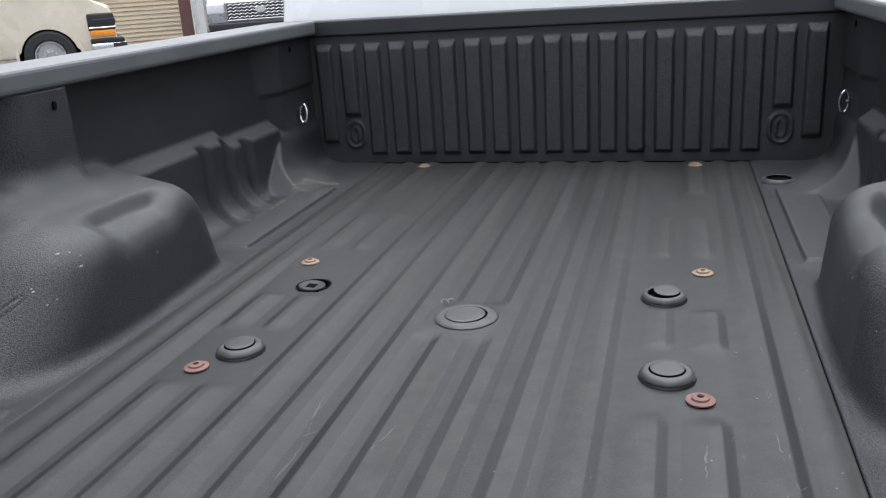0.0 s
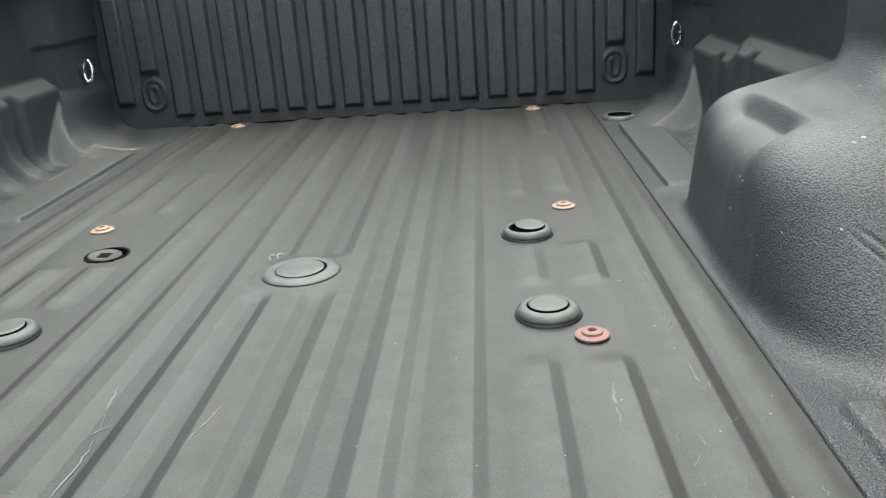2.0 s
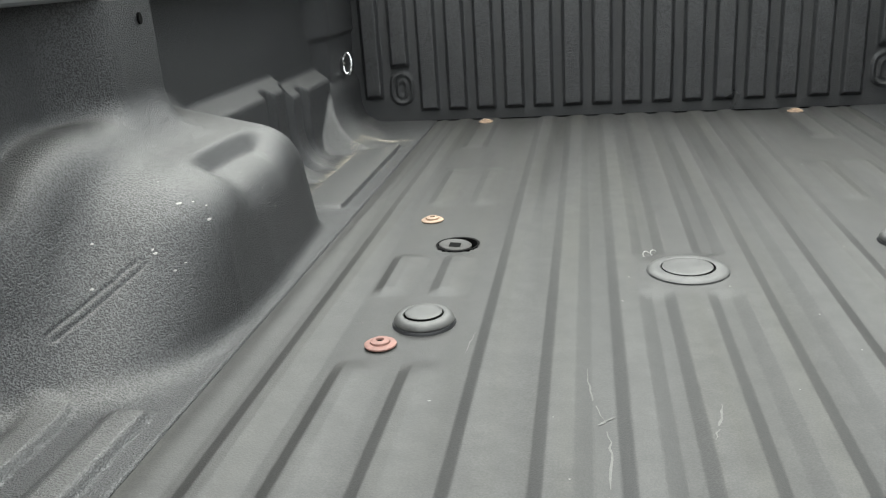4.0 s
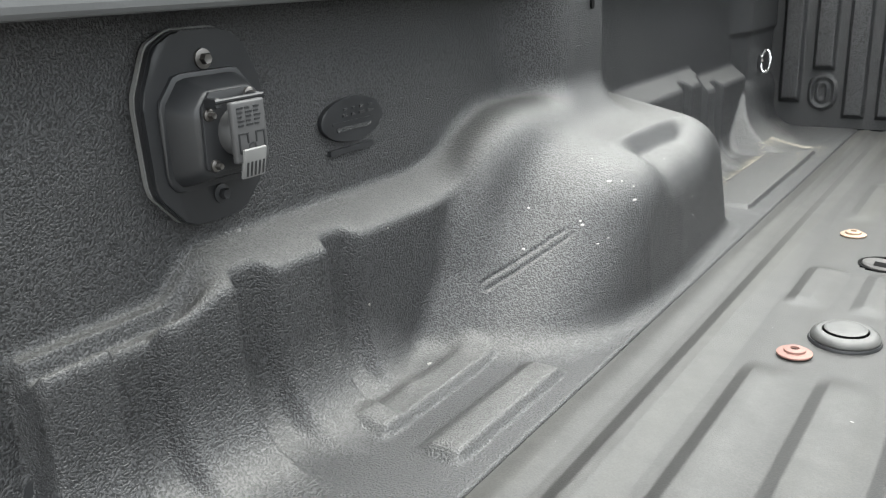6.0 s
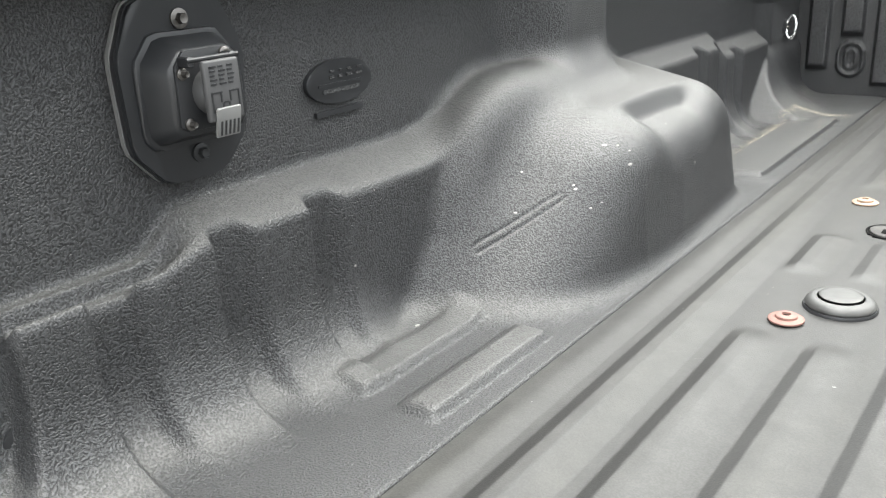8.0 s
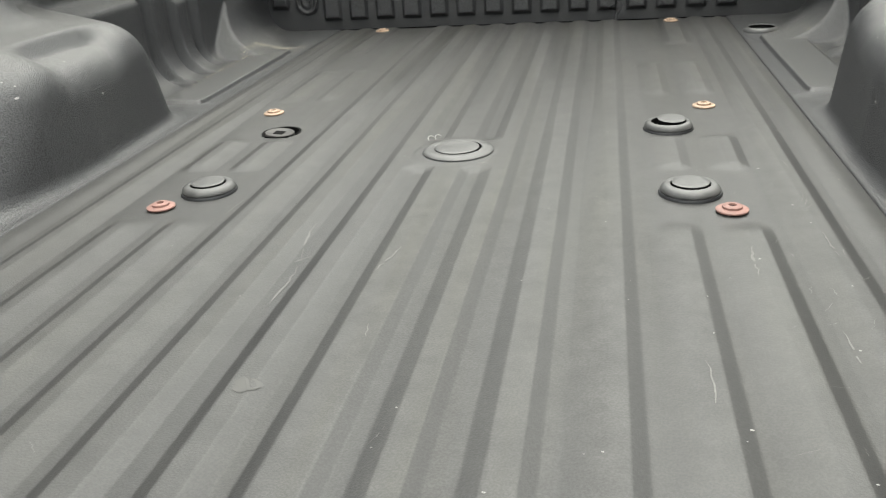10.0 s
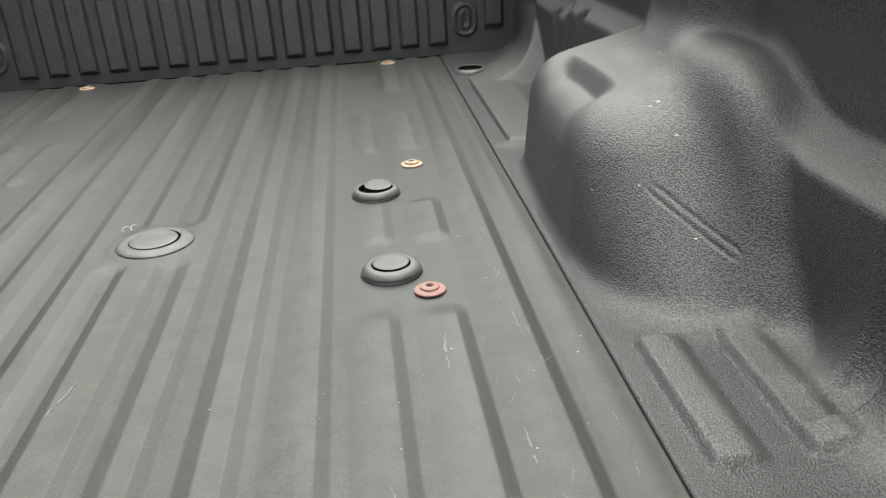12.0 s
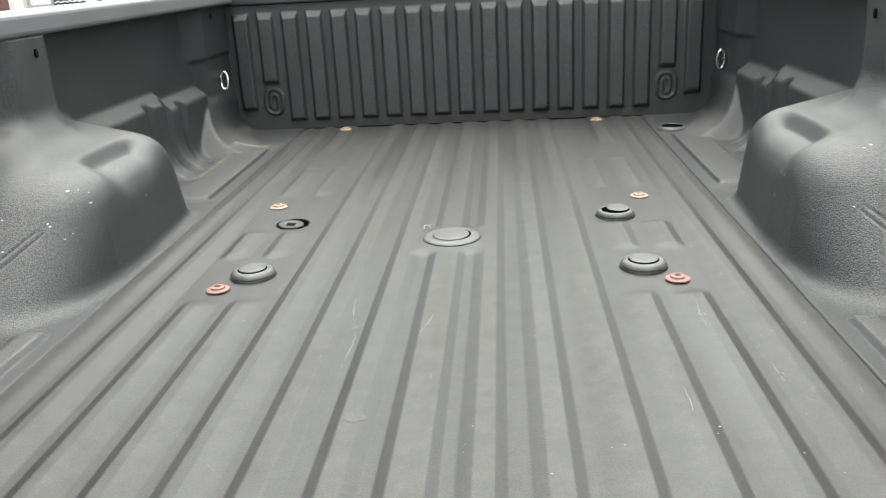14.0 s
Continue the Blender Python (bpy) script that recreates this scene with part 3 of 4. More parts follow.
def hex_bolt(parent, x, y, z, r, mat=None, name="bolt"):
    b = lathe([(0, 0.0), (r * 1.75, 0.0), (r * 1.7, 0.0022), (r * 1.1, 0.0032), (0, 0.0032)], 24)
    merge(b, lathe([(r, 0.003), (r, 0.0075), (r * 0.86, 0.0088), (r * 0.5, 0.0084), (0, 0.0084)], 6))
    ob = part(name, b, mat or MAT_STEEL, parent, "", True, 30)
    ob.matrix_basis = pose(x, y, z)
    return ob


outlet = empty("power_outlet", facing_bed(-0.842, -0.7120, 0.3258), "black trailer power socket on an oval-cornered plate, grey flip lid closed", "socket")
PLATE = rounded([(-0.070, 0.032), (-0.068, -0.052), (-0.036, -0.088), (0.028, -0.088), (0.062, -0.052), (0.070, 0.030), (0.048, 0.076), (0.026, 0.088), (-0.026, 0.088), (-0.050, 0.076)], 2, 0.10)
part("pale_edge", prism([(x * 1.014 - 0.0010, y * 1.012 + 0.0010) for x, y in PLATE], -0.004, 0.0014), MAT_TAB, outlet, "pale line along the gasket's edge")
part("gasket", prism([(x * 1.010, y * 1.008) for x, y in PLATE], -0.004, 0.0075), MAT_TRIM, outlet, "black rubber gasket")
part("plate", prism(PLATE, 0.0075, 0.0125, 0.0018), MAT_PLATE, outlet, "", True, 40)
BOX = rounded([(-0.053, 0.026), (-0.053, -0.040), (-0.044, -0.050), (0.042, -0.050), (0.050, -0.040), (0.050, 0.030), (0.034, 0.049), (-0.034, 0.049)], 1, 0.10)
part("housing", prism(BOX, 0.0125, 0.0470, 0.006, 3, 0.76), MAT_PLATE, outlet, "", True, 40)
part("housing_foot", prism([(x * 1.07, y * 1.07) for x, y in BOX], 0.0120, 0.0165, 0.003, 2), MAT_PLATE, outlet, "", True, 40)
socket_parts = []
socket_parts.append(part("flange", prism([(-0.022, 0.020), (-0.024, -0.034), (-0.016, -0.039), (0.030, -0.039), (0.037, -0.034), (0.037, 0.026), (0.031, 0.032), (-0.012, 0.032)], 0.0350, 0.0380, 0.001), MAT_TRIM, outlet, "", True, 40))
socket_parts.append(part("barrel", lathe([(0.022, 0.0370), (0.022, 0.0500), (0.020, 0.0530), (0.0, 0.0530)], 36, None, Matrix.Translation((0.014, -0.006, 0))), MAT_LID, outlet, "dark grey barrel", True))
for x, y in ((-0.0165, 0.013), (-0.0155, -0.032), (0.032, 0.026), (0.032, -0.032)):
    socket_parts.append(hex_bolt(outlet, x, y, 0.0380, 0.0032, MAT_STEEL, "screw"))
hex_bolt(outlet, 0.0, 0.062, 0.0125, 0.0055)
hex_bolt(outlet, 0.002, -0.064, 0.0125, 0.0055, MAT_TRIM)
hinge = tube([(-0.020, 0.025, 0.0520), (0.036, 0.025, 0.0520)], 0.0025, 10)
for x in (-0.016, 0.030):
    box(x - 0.003, x + 0.003, 0.019, 0.028, 0.0370, 0.0535, 0.001, 1, hinge)
socket_parts.append(part("hinge", hinge, MAT_TRIM, outlet, "dark hinge bar", True))
lid = part("lid", box(-0.0085, 0.0305, -0.031, 0.0235, 0.0530, 0.0600, 0.0025, 3), MAT_LID, outlet, "grey plastic flip lid with raised marks", True, 30)
for k in range(5):
    for j in range(3):
        w = (0.0075, 0.005, 0.0062)[(k * 2 + j) % 3]
        part("raised_mark", box(-0.0035 + j * 0.0098, -0.0035 + j * 0.0098 + w, 0.0165 - k * 0.0038, 0.0183 - k * 0.0038, 0.0596, 0.0606), MAT_TRIM, lid)
for x0, x1, y0, y1 in ((-0.002, 0.010, -0.006, -0.0045), (0.018, 0.029, -0.006, -0.0045), (-0.002, -0.0005, -0.022, -0.006), (0.0275, 0.029, -0.022, -0.006), (0.008, 0.0095, -0.014, -0.006), (0.018, 0.0195, -0.014, -0.006), (-0.002, 0.007, -0.0225, -0.021), (0.020, 0.029, -0.0225, -0.021)):
    part("raised_mark", box(x0 - 0.0025, x1 - 0.0025, y0, y1, 0.0596, 0.0606), MAT_TRIM, lid)
part("raised_mark", lathe([(0.0030, 0.0596), (0.0030, 0.0606), (0.0046, 0.0606), (0.0046, 0.0596)], 20, None, Matrix.Translation((0.011, -0.018, 0))), MAT_TRIM, lid)
pull = part("pull_tab", box(-0.0025, 0.0245, -0.046, -0.018, 0.0600, 0.0640, 0.0018, 2), MAT_TAB, outlet, "pale grey ribbed pull tab", True, 30)
for i in range(5):
    part("slot", box(0.001 + i * 0.0047, 0.003 + i * 0.0047, -0.0435, -0.030, 0.0634, 0.0644), MAT_TRIM, pull)
pull.matrix_basis = pose(0.011, -0.020, 0.0600, 14, 0, 0) @ pose(-0.011, 0.020, -0.060)
for ob in socket_parts + [lid, pull]:
    ob.matrix_basis = pose(-0.016, 0.0045, 0.012) @ ob.matrix_basis

badge = empty("maker_badge", facing_bed(-0.8445, -0.4975, 0.2990), "black oval badge moulded into the liner wall", "badge")
part("oval", prism(oval(0.054, 0.025, 40), -0.004, 0.0035, 0.0015), MAT_PLATE, badge, "", True, 40)
for i, (x, w) in enumerate(((-0.018, 0.008), (-0.003, 0.006), (0.010, 0.009), (0.026, 0.010))):
    part("bar", box(x, x + w, 0.004, 0.007, 0.003, 0.0048), MAT_SIDE, badge)
    part("bar", box(x + 0.002, x + w, 0.011, 0.0135, 0.003, 0.0048), MAT_SIDE, badge)
part("stripe", box(-0.036, 0.034, -0.004, -0.001, 0.003, 0.0046), MAT_PLATE, badge)
part("stripe", box(-0.030, 0.030, -0.012, -0.0075, 0.003, 0.0048), MAT_SIDE, badge)
part("caption_bar", box(-0.042, 0.034, -0.037, -0.031, -0.004, 0.003), MAT_PLATE, badge)

for s, a, y in ((-1, 0.7824, 0.010), (1, 0.7824, 0.010), (-1, 0.8142, 1.132), (1, 0.8142, 1.132)):
    h = empty("panel_hole", pose(s * a, y, 0.400, 0, 90 * s, 0), "small dark fixing hole in the liner pillar", "hole", "fixing holes")
    part("hole", prism(oval(0.0085, 0.005, 20), -0.004, 0.0012), MAT_DARK, h)

# ---- outside the bed ----
n = 121
line = np.concatenate([-np.geomspace(400, 0.4, n // 2), [0], np.geomspace(0.4, 400, n // 2)])
gx, gy = np.meshgrid(line, line)
gz = -0.95 + 0.35 * step(np.hypot(gx + 2, gy - 1), 4.0, 12.0) + 0.01 * np.sin(gx * 1.7) * np.cos(gy * 1.3)
ground = mesh_object("ground", np.stack([gx, gy, gz], -1).reshape(-1, 3).tolist(), grid_faces(len(line), len(line)), MAT_ASPHALT, None, "pale grey worn asphalt yard")
tagged(ground, "", "ground", "", "structure")
EYE0 = Vector((0.355, -1.336, 0))


def extrude_profile(profile, half, bevel, mat, name, parent, label=""):
    """A body from its side outline (x, z), as wide as twice half."""
    bm = bmesh.new()
    left = [bm.verts.new((x, half, z)) for x, z in profile]
    right = [bm.verts.new((x, -half, z)) for x, z in profile]
    bm.faces.new(left)
    bm.faces.new(right[::-1])
    for i in range(len(profile)):
        j = (i + 1) % len(profile)
        bm.faces.new((left[j], left[i], right[i], right[j]))
    bmesh.ops.bevel(bm, geom=bm.edges[:], offset=bevel, segments=3, affect="EDGES", profile=0.5)
    return part(name, bm, mat, parent, label, True, 50)


# Cab of the truck behind the front rail; local x runs forward.
FORWARD = pose(0, HEAD, 0.95, 0, 0, 90)
cab = extrude_profile([(0.115, -0.45), (0.115, 0.46), (0.24, 0.94), (0.40, 0.99), (1.55, 0.99), (1.72, 0.94), (2.45, 0.43), (3.75, 0.36), (3.95, 0.22), (3.98, -0.45)], 0.97, 0.045, MAT_WHITE, "cab", truck, "white painted cab and bonnet")
cab.matrix_basis = FORWARD
part("rear_window", box(-0.006, 0.006, -0.68, 0.68, 0.0, 0.36, 0.003), MAT_GLASS, cab, "dark tinted rear window").matrix_basis = pose(0.137, 0, 0.54, 0, 14.5, 0)
part("windscreen", box(-0.006, 0.006, -0.70, 0.70, 0.0, 0.72, 0.003), MAT_GLASS, cab, "dark windscreen").matrix_basis = pose(2.36, 0, 0.50, 0, -55, 0)
for s in (-1, 1):
    y0, y1 = sorted((s * 0.965, s * 0.974))
    part("side_window", box(0.40, 1.20, y0, y1, 0.50, 0.88, 0.003), MAT_GLASS, cab, "dark side window")
    part("side_window", box(1.26, 1.72, y0, y1, 0.50, 0.85, 0.003), MAT_GLASS, cab, "dark side window")
    part("door_seam", box(1.226, 1.234, y0, y1, -0.40, 0.95), MAT_TRIM, cab)


def van():
    d = Vector((-0.628, 0.778, 0)).normalized()
    at = EYE0 + d * 15.9
    v = empty("van", pose(at.x, at.y, -0.61, 0, 0, math.degrees(math.atan2(d.x * -1, d.y))), "beige passenger van parked on the yard", "van")
    # local x forward, the right side faces the bed
    extrude_profile([(0.74, 0.38), (0.82, 0.50), (0.81, 0.80), (0.76, 1.10), (0.10, 1.36), (-0.75, 2.1), (-4.6, 2.15), (-4.75, 0.42)] + [(-0.22 - 0.47 * math.cos(t), 0.38 + 0.47 * math.sin(t)) for t in np.linspace(0.0, math.pi, 15)] + [(0.40, 0.38)], 0.95, 0.045, MAT_BEIGE, "body", v, "beige painted body")
    part("wheel_arch", lathe([(0.455, -0.12), (0.50, -0.12), (0.50, 0.012), (0.455, 0.012), (0.455, -0.12)], 48, None, pose(-0.22, -0.94, 0.38, 90, 0, 0)), MAT_BEIGE, v, "", True)
    part("wheel_well", lathe([(0, 0.0), (0.46, 0.0), (0.46, 0.3), (0, 0.3)], 40, None, pose(-0.22, -0.80, 0.38, -90, 0, 0)), MAT_DARK, v)
    for x in (-0.22, -3.6):
        for s in (-1, 1):
            wheel("wheel", pose(x, s * 0.85, 0.39, -90 * s, 0, 0), 0.39, 0.24, v)
    lamp = part("headlight", box(0.40, 0.805, -0.985, -0.55, 0.71, 0.99, 0.03, 3), MAT_TRIM, v, "dark headlight unit with a chrome strip", True)
    part("turn_signal", box(0.42, 0.795, -0.992, -0.60, 0.63, 0.73, 0.015, 2), MAT_AMBER, v, "amber turn signal", True)
    part("lens", box(0.46, 0.825, -0.99, -0.62, 0.81, 0.91, 0.02, 2), MAT_GLASS, lamp)
    part("chrome_strip", box(0.41, 0.815, -0.995, -0.58, 0.755, 0.778, 0.006, 1), MAT_CHROME, lamp)
    part("bumper", box(0.40, 0.94, -0.99, 0.99, 0.39, 0.53, 0.035, 3), MAT_CHROME, v, "chrome front bumper", True)
    part("bumper_trim", box(0.40, 0.92, -0.985, 0.985, 0.52, 0.60, 0.02, 2), MAT_TRIM, v, "dark bumper trim", True)
    part("bumper_corner", box(0.72, 0.945, -0.992, -0.80, 0.395, 0.52, 0.02, 2), MAT_TRIM, v, "dark bumper end", True)
    part("grille", box(0.74, 0.835, -0.56, 0.56, 0.66, 0.96, 0.02, 2), MAT_TRIM, v, "dark grille", True)
    part("windscreen", box(-0.2, -0.19, -0.8, 0.8, 1.30, 1.9, 0.004), MAT_GLASS, v).matrix_basis = pose(0.1, 0, 0.0, 0, -42, 0) @ pose(0, 0, 0)
    part("side_window", box(-1.9, -0.95, -0.957, -0.945, 1.5, 1.95, 0.004), MAT_GLASS, v)
    part("door_seam", box(-1.005, -0.995, -0.954, -0.94, 0.45, 1.5), MAT_TRIM, v)
    part("mirror", box(-0.65, -0.45, -1.2, -0.97, 1.55, 1.8, 0.03, 2), MAT_TRIM, v, "", True)
    return v


van()


def suv():
    d = Vector((-0.452, 0.892, 0)).normalized()
    at = EYE0 + d * 17.0
    v = empty("suv", pose(at.x, at.y, -0.60, 0, 0, math.degrees(math.atan2(-d.x, d.y)) - 90 + 4), "silver-grey sport utility vehicle with a honeycomb chrome grille", "car")
    # local x towards the bed
    extrude_profile([(-0.05, 0.35), (0.05, 0.55), (0.04, 0.98), (-0.10, 1.08), (-1.2, 1.18), (-1.9, 1.72), (-4.4, 1.74), (-4.9, 1.1), (-4.9, 0.4)], 1.0, 0.05, MAT_GREY_PAINT, "body", v, "silver-grey painted body")
    g = part("grille", box(0.03, 0.075, -0.62, 0.62, 0.66, 0.97, 0.02, 2), MAT_TRIM, v, "black grille with chrome waves", True)
    for k in range(5):
        pts = [(0.082, -0.60 + i * 0.05, 0.70 + k * 0.058 + (0.013 if i % 2 else -0.013)) for i in range(25)]
        part("wave_bar", tube(pts, 0.011, 6), MAT_CHROME, g)
    part("grille_frame", tube([(0.07, -0.63, 0.65), (0.07, 0.63, 0.65), (0.07, 0.66, 0.97), (0.07, -0.66, 0.97)], 0.018, 8, True), MAT_CHROME, g)
    part("emblem", prism(oval(0.11, 0.05, 24), 0, 0.02, 0.006), MAT_CHROME, g).matrix_basis = pose(0.085, 0, 0.82, 90, 0, 90)
    for s in (-1, 1):
        part("headlight", box(-0.16, 0.06, min(s * 0.66, s * 0.99), max(s * 0.66, s * 0.99), 0.78, 0.97, 0.03, 3), MAT_LENS, v, "clear headlight", True)
    part("bumper", box(-0.2, 0.12, -0.99, 0.99, 0.36, 0.62, 0.05, 3), MAT_TRIM, v, "black lower bumper", True)
    part("skid_plate", box(-0.1, 0.135, -0.55, 0.55, 0.36, 0.45, 0.02, 2), MAT_CHROME, v, "bright skid plate", True)
    part("windscreen", box(-0.01, 0.0, -0.8, 0.8, 0.0, 0.75, 0.004), MAT_GLASS, v).matrix_basis = pose(-1.24, 0, 1.2, 0, -50, 0)
    for x in (-0.85, -3.75):
        for s in (-1, 1):
            wheel("wheel", pose(x, s * 0.87, 0.38, 90 * -s, 0, 0), 0.38, 0.24, v)
    return v


suv()


def garage():
    d = Vector((-0.5585, 0.8295, 0)).normalized()
    at = EYE0 + d * 22.0
    yaw = math.degrees(math.atan2(-d.x, d.y))
    g = empty("garage", pose(at.x, at.y, -0.62, 0, 0, yaw), "tan garage with horizontal lap siding and brown corner trim", "building")
    # local x to the right, local y away from the bed
    part("wall", box(-9.0, 1.02, 0.02, 0.2, 0, 3.2), MAT_SIDING, g)
    for k in range(32):
        bm = bmesh.new()
        vs = [bm.verts.new(c) for c in ((-9, 0.018, k * 0.1), (0.80, 0.018, k * 0.1), (0.80, -0.012, k * 0.1), (-9, -0.012, k * 0.1), (-9, 0.016, k * 0.1 + 0.1), (0.80, 0.016, k * 0.1 + 0.1))]
        for f in ((0, 1, 2, 3), (3, 2, 5, 4), (0, 4, 5, 1), (0, 3, 4), (1, 5, 2)):
            bm.faces.new([vs[i] for i in f])
        part("siding_board", bm, MAT_SIDING, g)
    part("corner_trim", box(0.80, 1.08, -0.06, 0.22, 0, 3.2, 0.008), MAT_BROWN, g, "reddish-brown corner trim")
    part("downpipe", box(1.12, 1.2, -0.03, 0.06, 0, 3.2, 0.01), MAT_WHITE, g, "white downpipe")
    part("roof", box(-9.3, 1.5, -0.5, 5.0, 3.2, 3.35, 0.02), MAT_BROWN, g)
    part("side_wall", box(0.85, 1.02, 0.2, 4.8, 0, 3.2), MAT_SIDING, g)
    part("back_wall", box(-9.0, 1.02, 4.8, 5.0, 0, 3.2), MAT_SIDING, g)
    part("far_wall", box(-9.0, -8.8, 0.2, 4.8, 0, 3.2), MAT_SIDING, g)
    return g


garage()

# ---- chips and scratches ----
def flake(bm, p, size, up=Vector((0, 0, 1))):
    """A small irregular pale chip lying at p."""
    q = up.to_track_quat("Z", "Y")
    turn, n = random.uniform(0, 6.28), 5
    long = random.uniform(1.0, 2.2)
    ring = []
    for i in range(n):
        a = turn + 2 * math.pi * i / n
        r = size * random.uniform(0.6, 1.0)
        ring.append(bm.verts.new(p + q @ Vector((r * long * math.cos(a), r * math.sin(a), 0.0004))))
    tip = bm.verts.new(p + q @ Vector((0, 0, 0.0010)))
    for i in range(n):
        bm.faces.new((ring[i], ring[(i + 1) % n], tip))


def on_side(p):
    """The nearest place on the moulded side sheet, and its normal."""
    for _ in range(12):
        f = [float(side_field(np.array([p.x + a]), np.array([p.y + b]), np.array([p.z + c]))[0]) for a, b, c in ((0, 0, 0), (0.001, 0, 0), (0, 0.001, 0), (0, 0, 0.001))]
        g = Vector((f[1] - f[0], f[2] - f[0], f[3] - f[0])) / 0.001
        p = p - g * f[0] / max(g.length_squared, 0.05)
    return p, g.normalized()


MAT_CHIP = material("pale_chip", (0.21, 0.207, 0.196), 0.7, spread=0.2, scale=90)
MAT_SMUDGE = material("pale_smudge", (0.13, 0.135, 0.145), 0.8, spread=0.2, scale=120)
MAT_SCUFF = material("pale_scuff", (0.098, 0.097, 0.092), 0.7, spread=0.3, scale=120)
random.seed(7)
bm = bmesh.new()
for _ in range(130):
    x, y = random.uniform(-0.55, 0.56), random.uniform(-1.0, 1.15)
    if x < 0 and random.random() < 0.45:
        x = -x
    flake(bm, Vector((x, y, float(floor_height(np.array([x]), np.array([y]))[0]))), random.choice((0.0006, 0.0008, 0.0010, 0.0014)))
chips = part("grit", bm, MAT_CHIP)
tagged(chips, "pale grit scattered over the ribbed floor liner", "grit", "", "stuff")
bm = bmesh.new()
CHIPS = {1: [(0.711, -0.089, 0.224), (0.719, -0.141, 0.227), (0.754, -0.081, 0.242), (0.711, -0.258, 0.184), (0.618, -0.225, 0.109), (0.603, -0.160, 0.085), (0.603, -0.190, 0.070), (0.698, -0.201, 0.206)],
         -1: [(0.686, -0.189, 0.204), (0.653, -0.205, 0.179), (0.628, -0.182, 0.169), (0.622, -0.193, 0.153), (0.641, -0.267, 0.110), (0.633, -0.252, 0.115), (0.607, 0.006, 0.083), (0.790, -0.511, 0.178), (0.790, -0.554, 0.099), (0.756, -0.492, 0.006)]}
for side in (-1, 1):
    CHIPS[side] += [(random.uniform(0.60, 0.74), random.uniform(-0.36, 0.1), random.uniform(0.05, 0.22)) for _ in range(9)]
    for x, y, z in CHIPS[side]:
        p = Vector((x, y, z))
        p, g = on_side(p)
        flake(bm, Vector((side * p.x, p.y, p.z)), random.choice((0.0014, 0.0018, 0.0023)), Vector((side * g.x, g.y, g.z)))
tagged(part("chip", bm, MAT_WIRE), "pale scuffed chips on the wheel housings", "chips", "", "stuff")


random.seed(5)
bm = bmesh.new()
for _ in range(150):
    p, g = on_side(Vector((0.706 + random.gauss(0, 0.014), -0.430 + random.gauss(0, 0.016), 0.024 + random.gauss(0, 0.010))))
    flake(bm, p, random.uniform(0.0005, 0.0012), g)
tagged(part("pale_smudge", bm, MAT_SMUDGE), "pale bluish smudge at the foot of the wheel housing", "dust", "", "stuff")


def scratch(bm, points, width):
    """A thin pale scratch that follows the floor along the given plan points, fading at the ends."""
    pts = []
    for (x0, y0), (x1, y1) in zip(points, points[1:]):
        for k in range(6):
            t = k / 6
            pts.append((x0 + (x1 - x0) * t + random.gauss(0, 0.0008), y0 + (y1 - y0) * t))
    pts.append(points[-1])
    last = None
    for i, (x, y) in enumerate(pts):
        w = width * math.sin(math.pi * (i + 0.4) / (len(pts) + 0.2)) * random.uniform(0.5, 1.2)
        z = [float(floor_height(np.array([x + s * w]), np.array([y]))[0]) + 0.0007 for s in (-1, 1)]
        pair = (bm.verts.new((x - w, y, z[0])), bm.verts.new((x + w, y, z[1])))
        if last and random.random() > 0.12:
            bm.faces.new((last[0], last[1], pair[1], pair[0]))
        last = pair


bm = bmesh.new()
for pts, w in ((((0.407, -0.357), (0.403, -0.40), (0.401, -0.442)), 0.0016), (((0.490, -0.318), (0.491, -0.35), (0.494, -0.392)), 0.0011), (((0.499, -0.395), (0.500, -0.375), (0.508, -0.366)), 0.0010),
               (((0.497, -0.21), (0.489, -0.235)), 0.0011), (((0.493, -0.05), (0.496, -0.09)), 0.0010), (((-0.019, -0.45), (-0.008, -0.41), (-0.004, -0.38)), 0.0016),
               (((-0.12, -0.42), (-0.135, -0.36), (-0.139, -0.30)), 0.0012), (((-0.121, -0.55), (-0.116, -0.48), (-0.12, -0.42)), 0.0013), (((-0.11, -0.40), (-0.122, -0.412), (-0.130, -0.42)), 0.0022),
               (((0.402, 0.47), (0.406, 0.44), (0.401, 0.42)), 0.0010), (((0.33, -0.62), (0.331, -0.70)), 0.0009), (((0.46, -0.55), (0.462, -0.62)), 0.0009), (((-0.28, -0.20), (-0.285, -0.26)), 0.0009)):
    scratch(bm, pts, w)
for _ in range(26):
    x, y = random.uniform(0.39, 0.55), random.uniform(-0.75, -0.12)
    l, t = random.uniform(0.006, 0.03), random.gauss(0.3, 0.5)
    scratch(bm, ((x, y), (x - l * math.sin(t), y - l * math.cos(t))), random.uniform(0.0004, 0.0008))
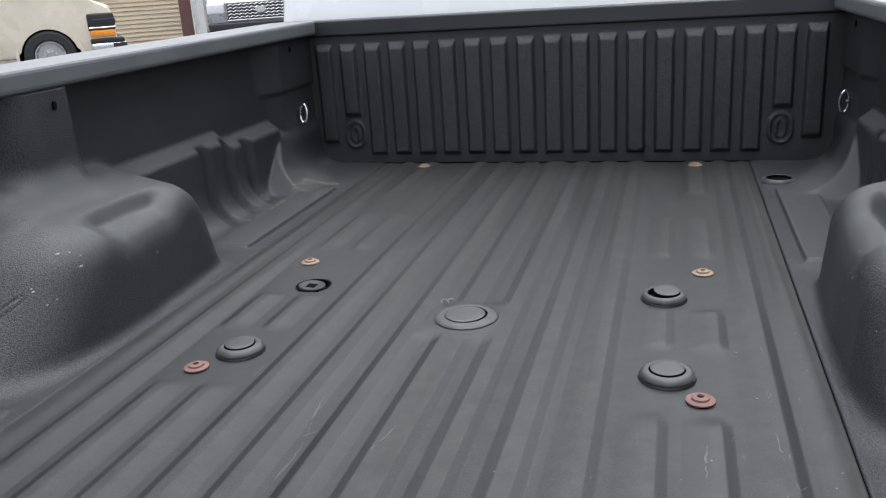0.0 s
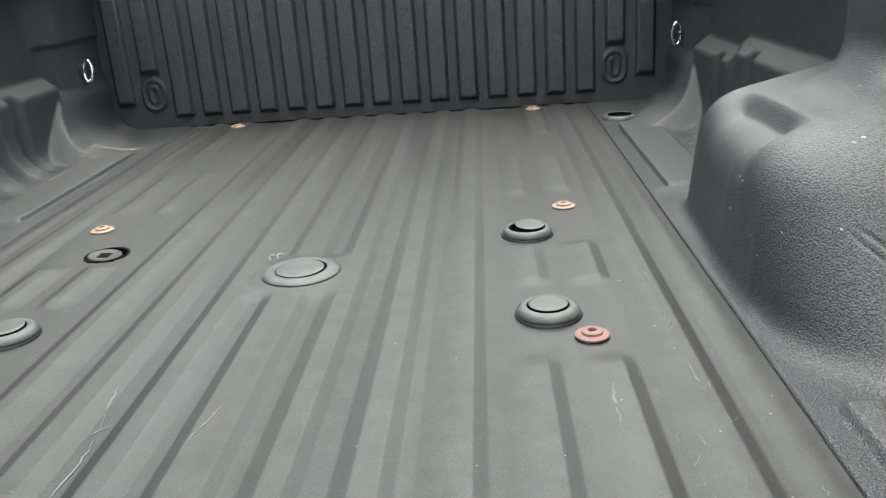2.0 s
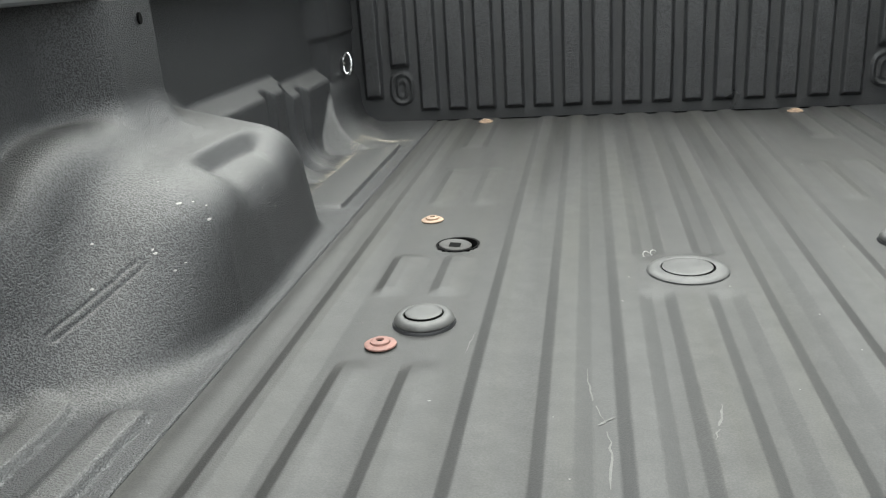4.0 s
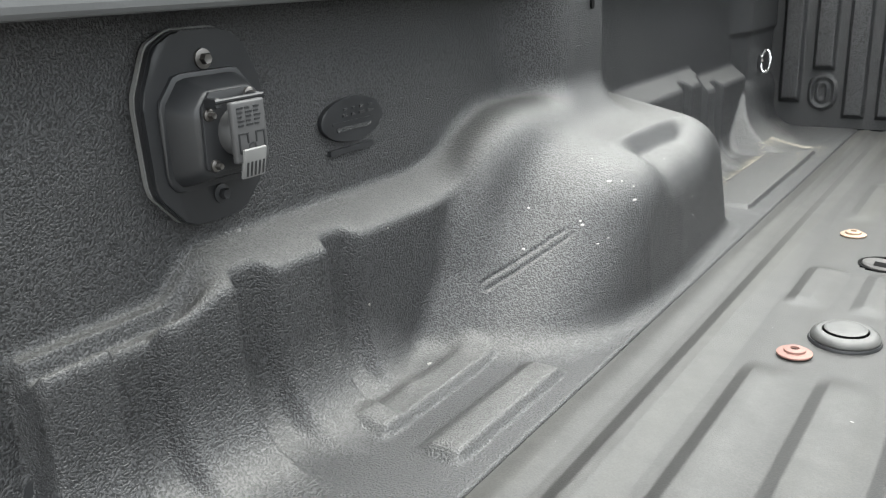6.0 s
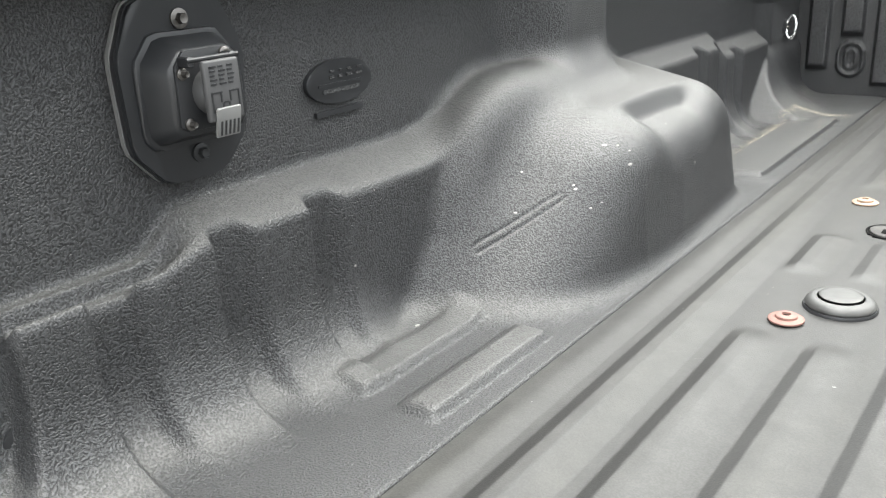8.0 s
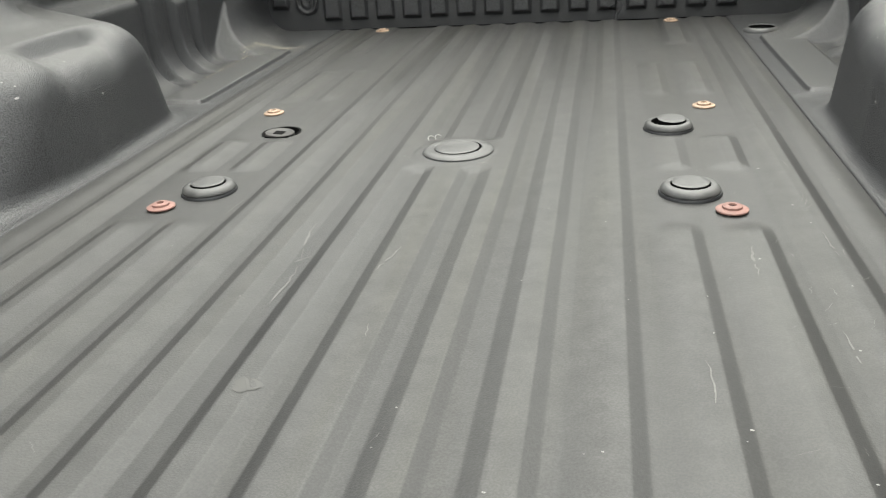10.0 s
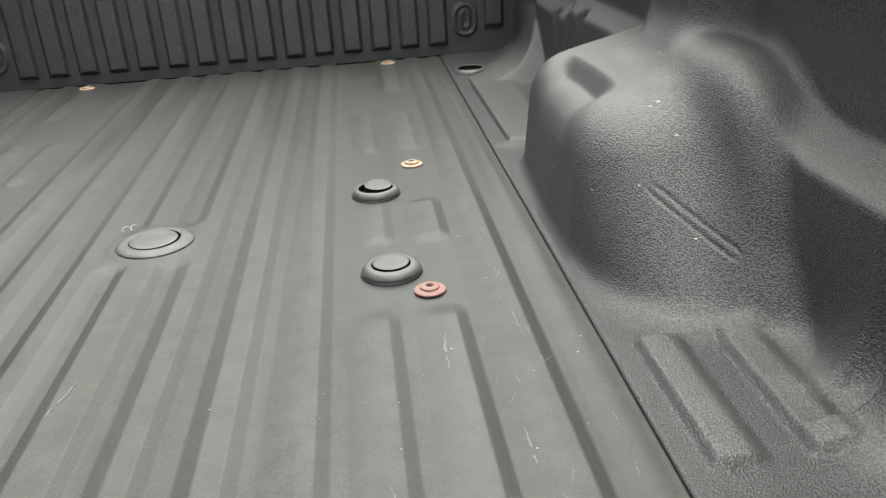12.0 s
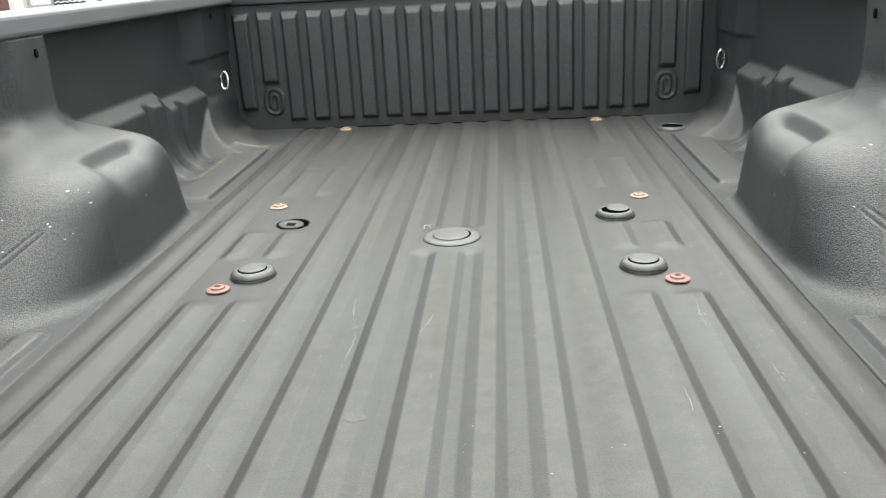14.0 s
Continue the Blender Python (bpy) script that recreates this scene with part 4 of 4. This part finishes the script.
for _ in range(16):
    x, y = random.uniform(-0.5, 0.4), random.uniform(-0.8, 0.6)
    l, t = random.uniform(0.006, 0.03), random.gauss(0.2, 0.6)
    scratch(bm, ((x, y), (x - l * math.sin(t), y - l * math.cos(t))), random.uniform(0.0004, 0.0007))
tagged(part("scratch", bm, MAT_SCUFF), "pale scratches worn into the floor liner", "scratches", "", "stuff")

# Sand swept along the strip between the floor mat and the side wall.
MAT_SAND = material("pale_sand", (0.27, 0.25, 0.20), 0.9, spread=0.35, scale=200)
random.seed(11)
bm = bmesh.new()
for side, count in ((-1, 950), (1, 90)):
    for _ in range(count):
        where = random.random()
        if where < 0.55:
            y, a = random.triangular(0.42, 0.96, 0.90), 0.722 + random.gauss(0, 0.006)
        elif where < 0.85:
            a = random.triangular(0.585, 0.735, 0.72)
            y = 0.945 + 0.5 * (0.72 - a) + random.gauss(0, 0.008)
        else:
            y, a = random.triangular(0.36, 1.15, 0.85), random.choice((0.606, 0.63, 0.70)) + random.gauss(0, 0.010)
        p = Vector((a, y, 0.03))
        for _ in range(8):
            p.z -= 0.8 * float(side_field(np.array([p.x]), np.array([p.y]), np.array([p.z]))[0])
        if p.z < 0.03:
            flake(bm, Vector((side * p.x, p.y, p.z)), random.choice((0.0008, 0.0011, 0.0015, 0.0020)))
tagged(part("sand", bm, MAT_SAND), "pale sand swept along the liner's floor strip", "sand", "", "stuff")

# A faint old stain on the floor mat.
STAIN = (-0.077, -0.691)
MAT_STAIN = material("dark_stain", (0.044, 0.043, 0.040), 0.6, spread=0.25, scale=60)
bm = bmesh.new()
ring = []
for i in range(28):
    t = 2 * math.pi * i / 28
    r = 1 + 0.14 * math.sin(3 * t + 1) + 0.08 * math.sin(7 * t)
    x, y = STAIN[0] + 0.013 * r * math.cos(t), STAIN[1] + 0.012 * r * math.sin(t)
    ring.append(bm.verts.new((x, y, float(floor_height(np.array([x]), np.array([y]))[0]) + 0.0005)))
bm.faces.new(ring)
tagged(part("stain", bm, MAT_STAIN), "small dark stain dried on the floor liner", "stain", "", "stuff")
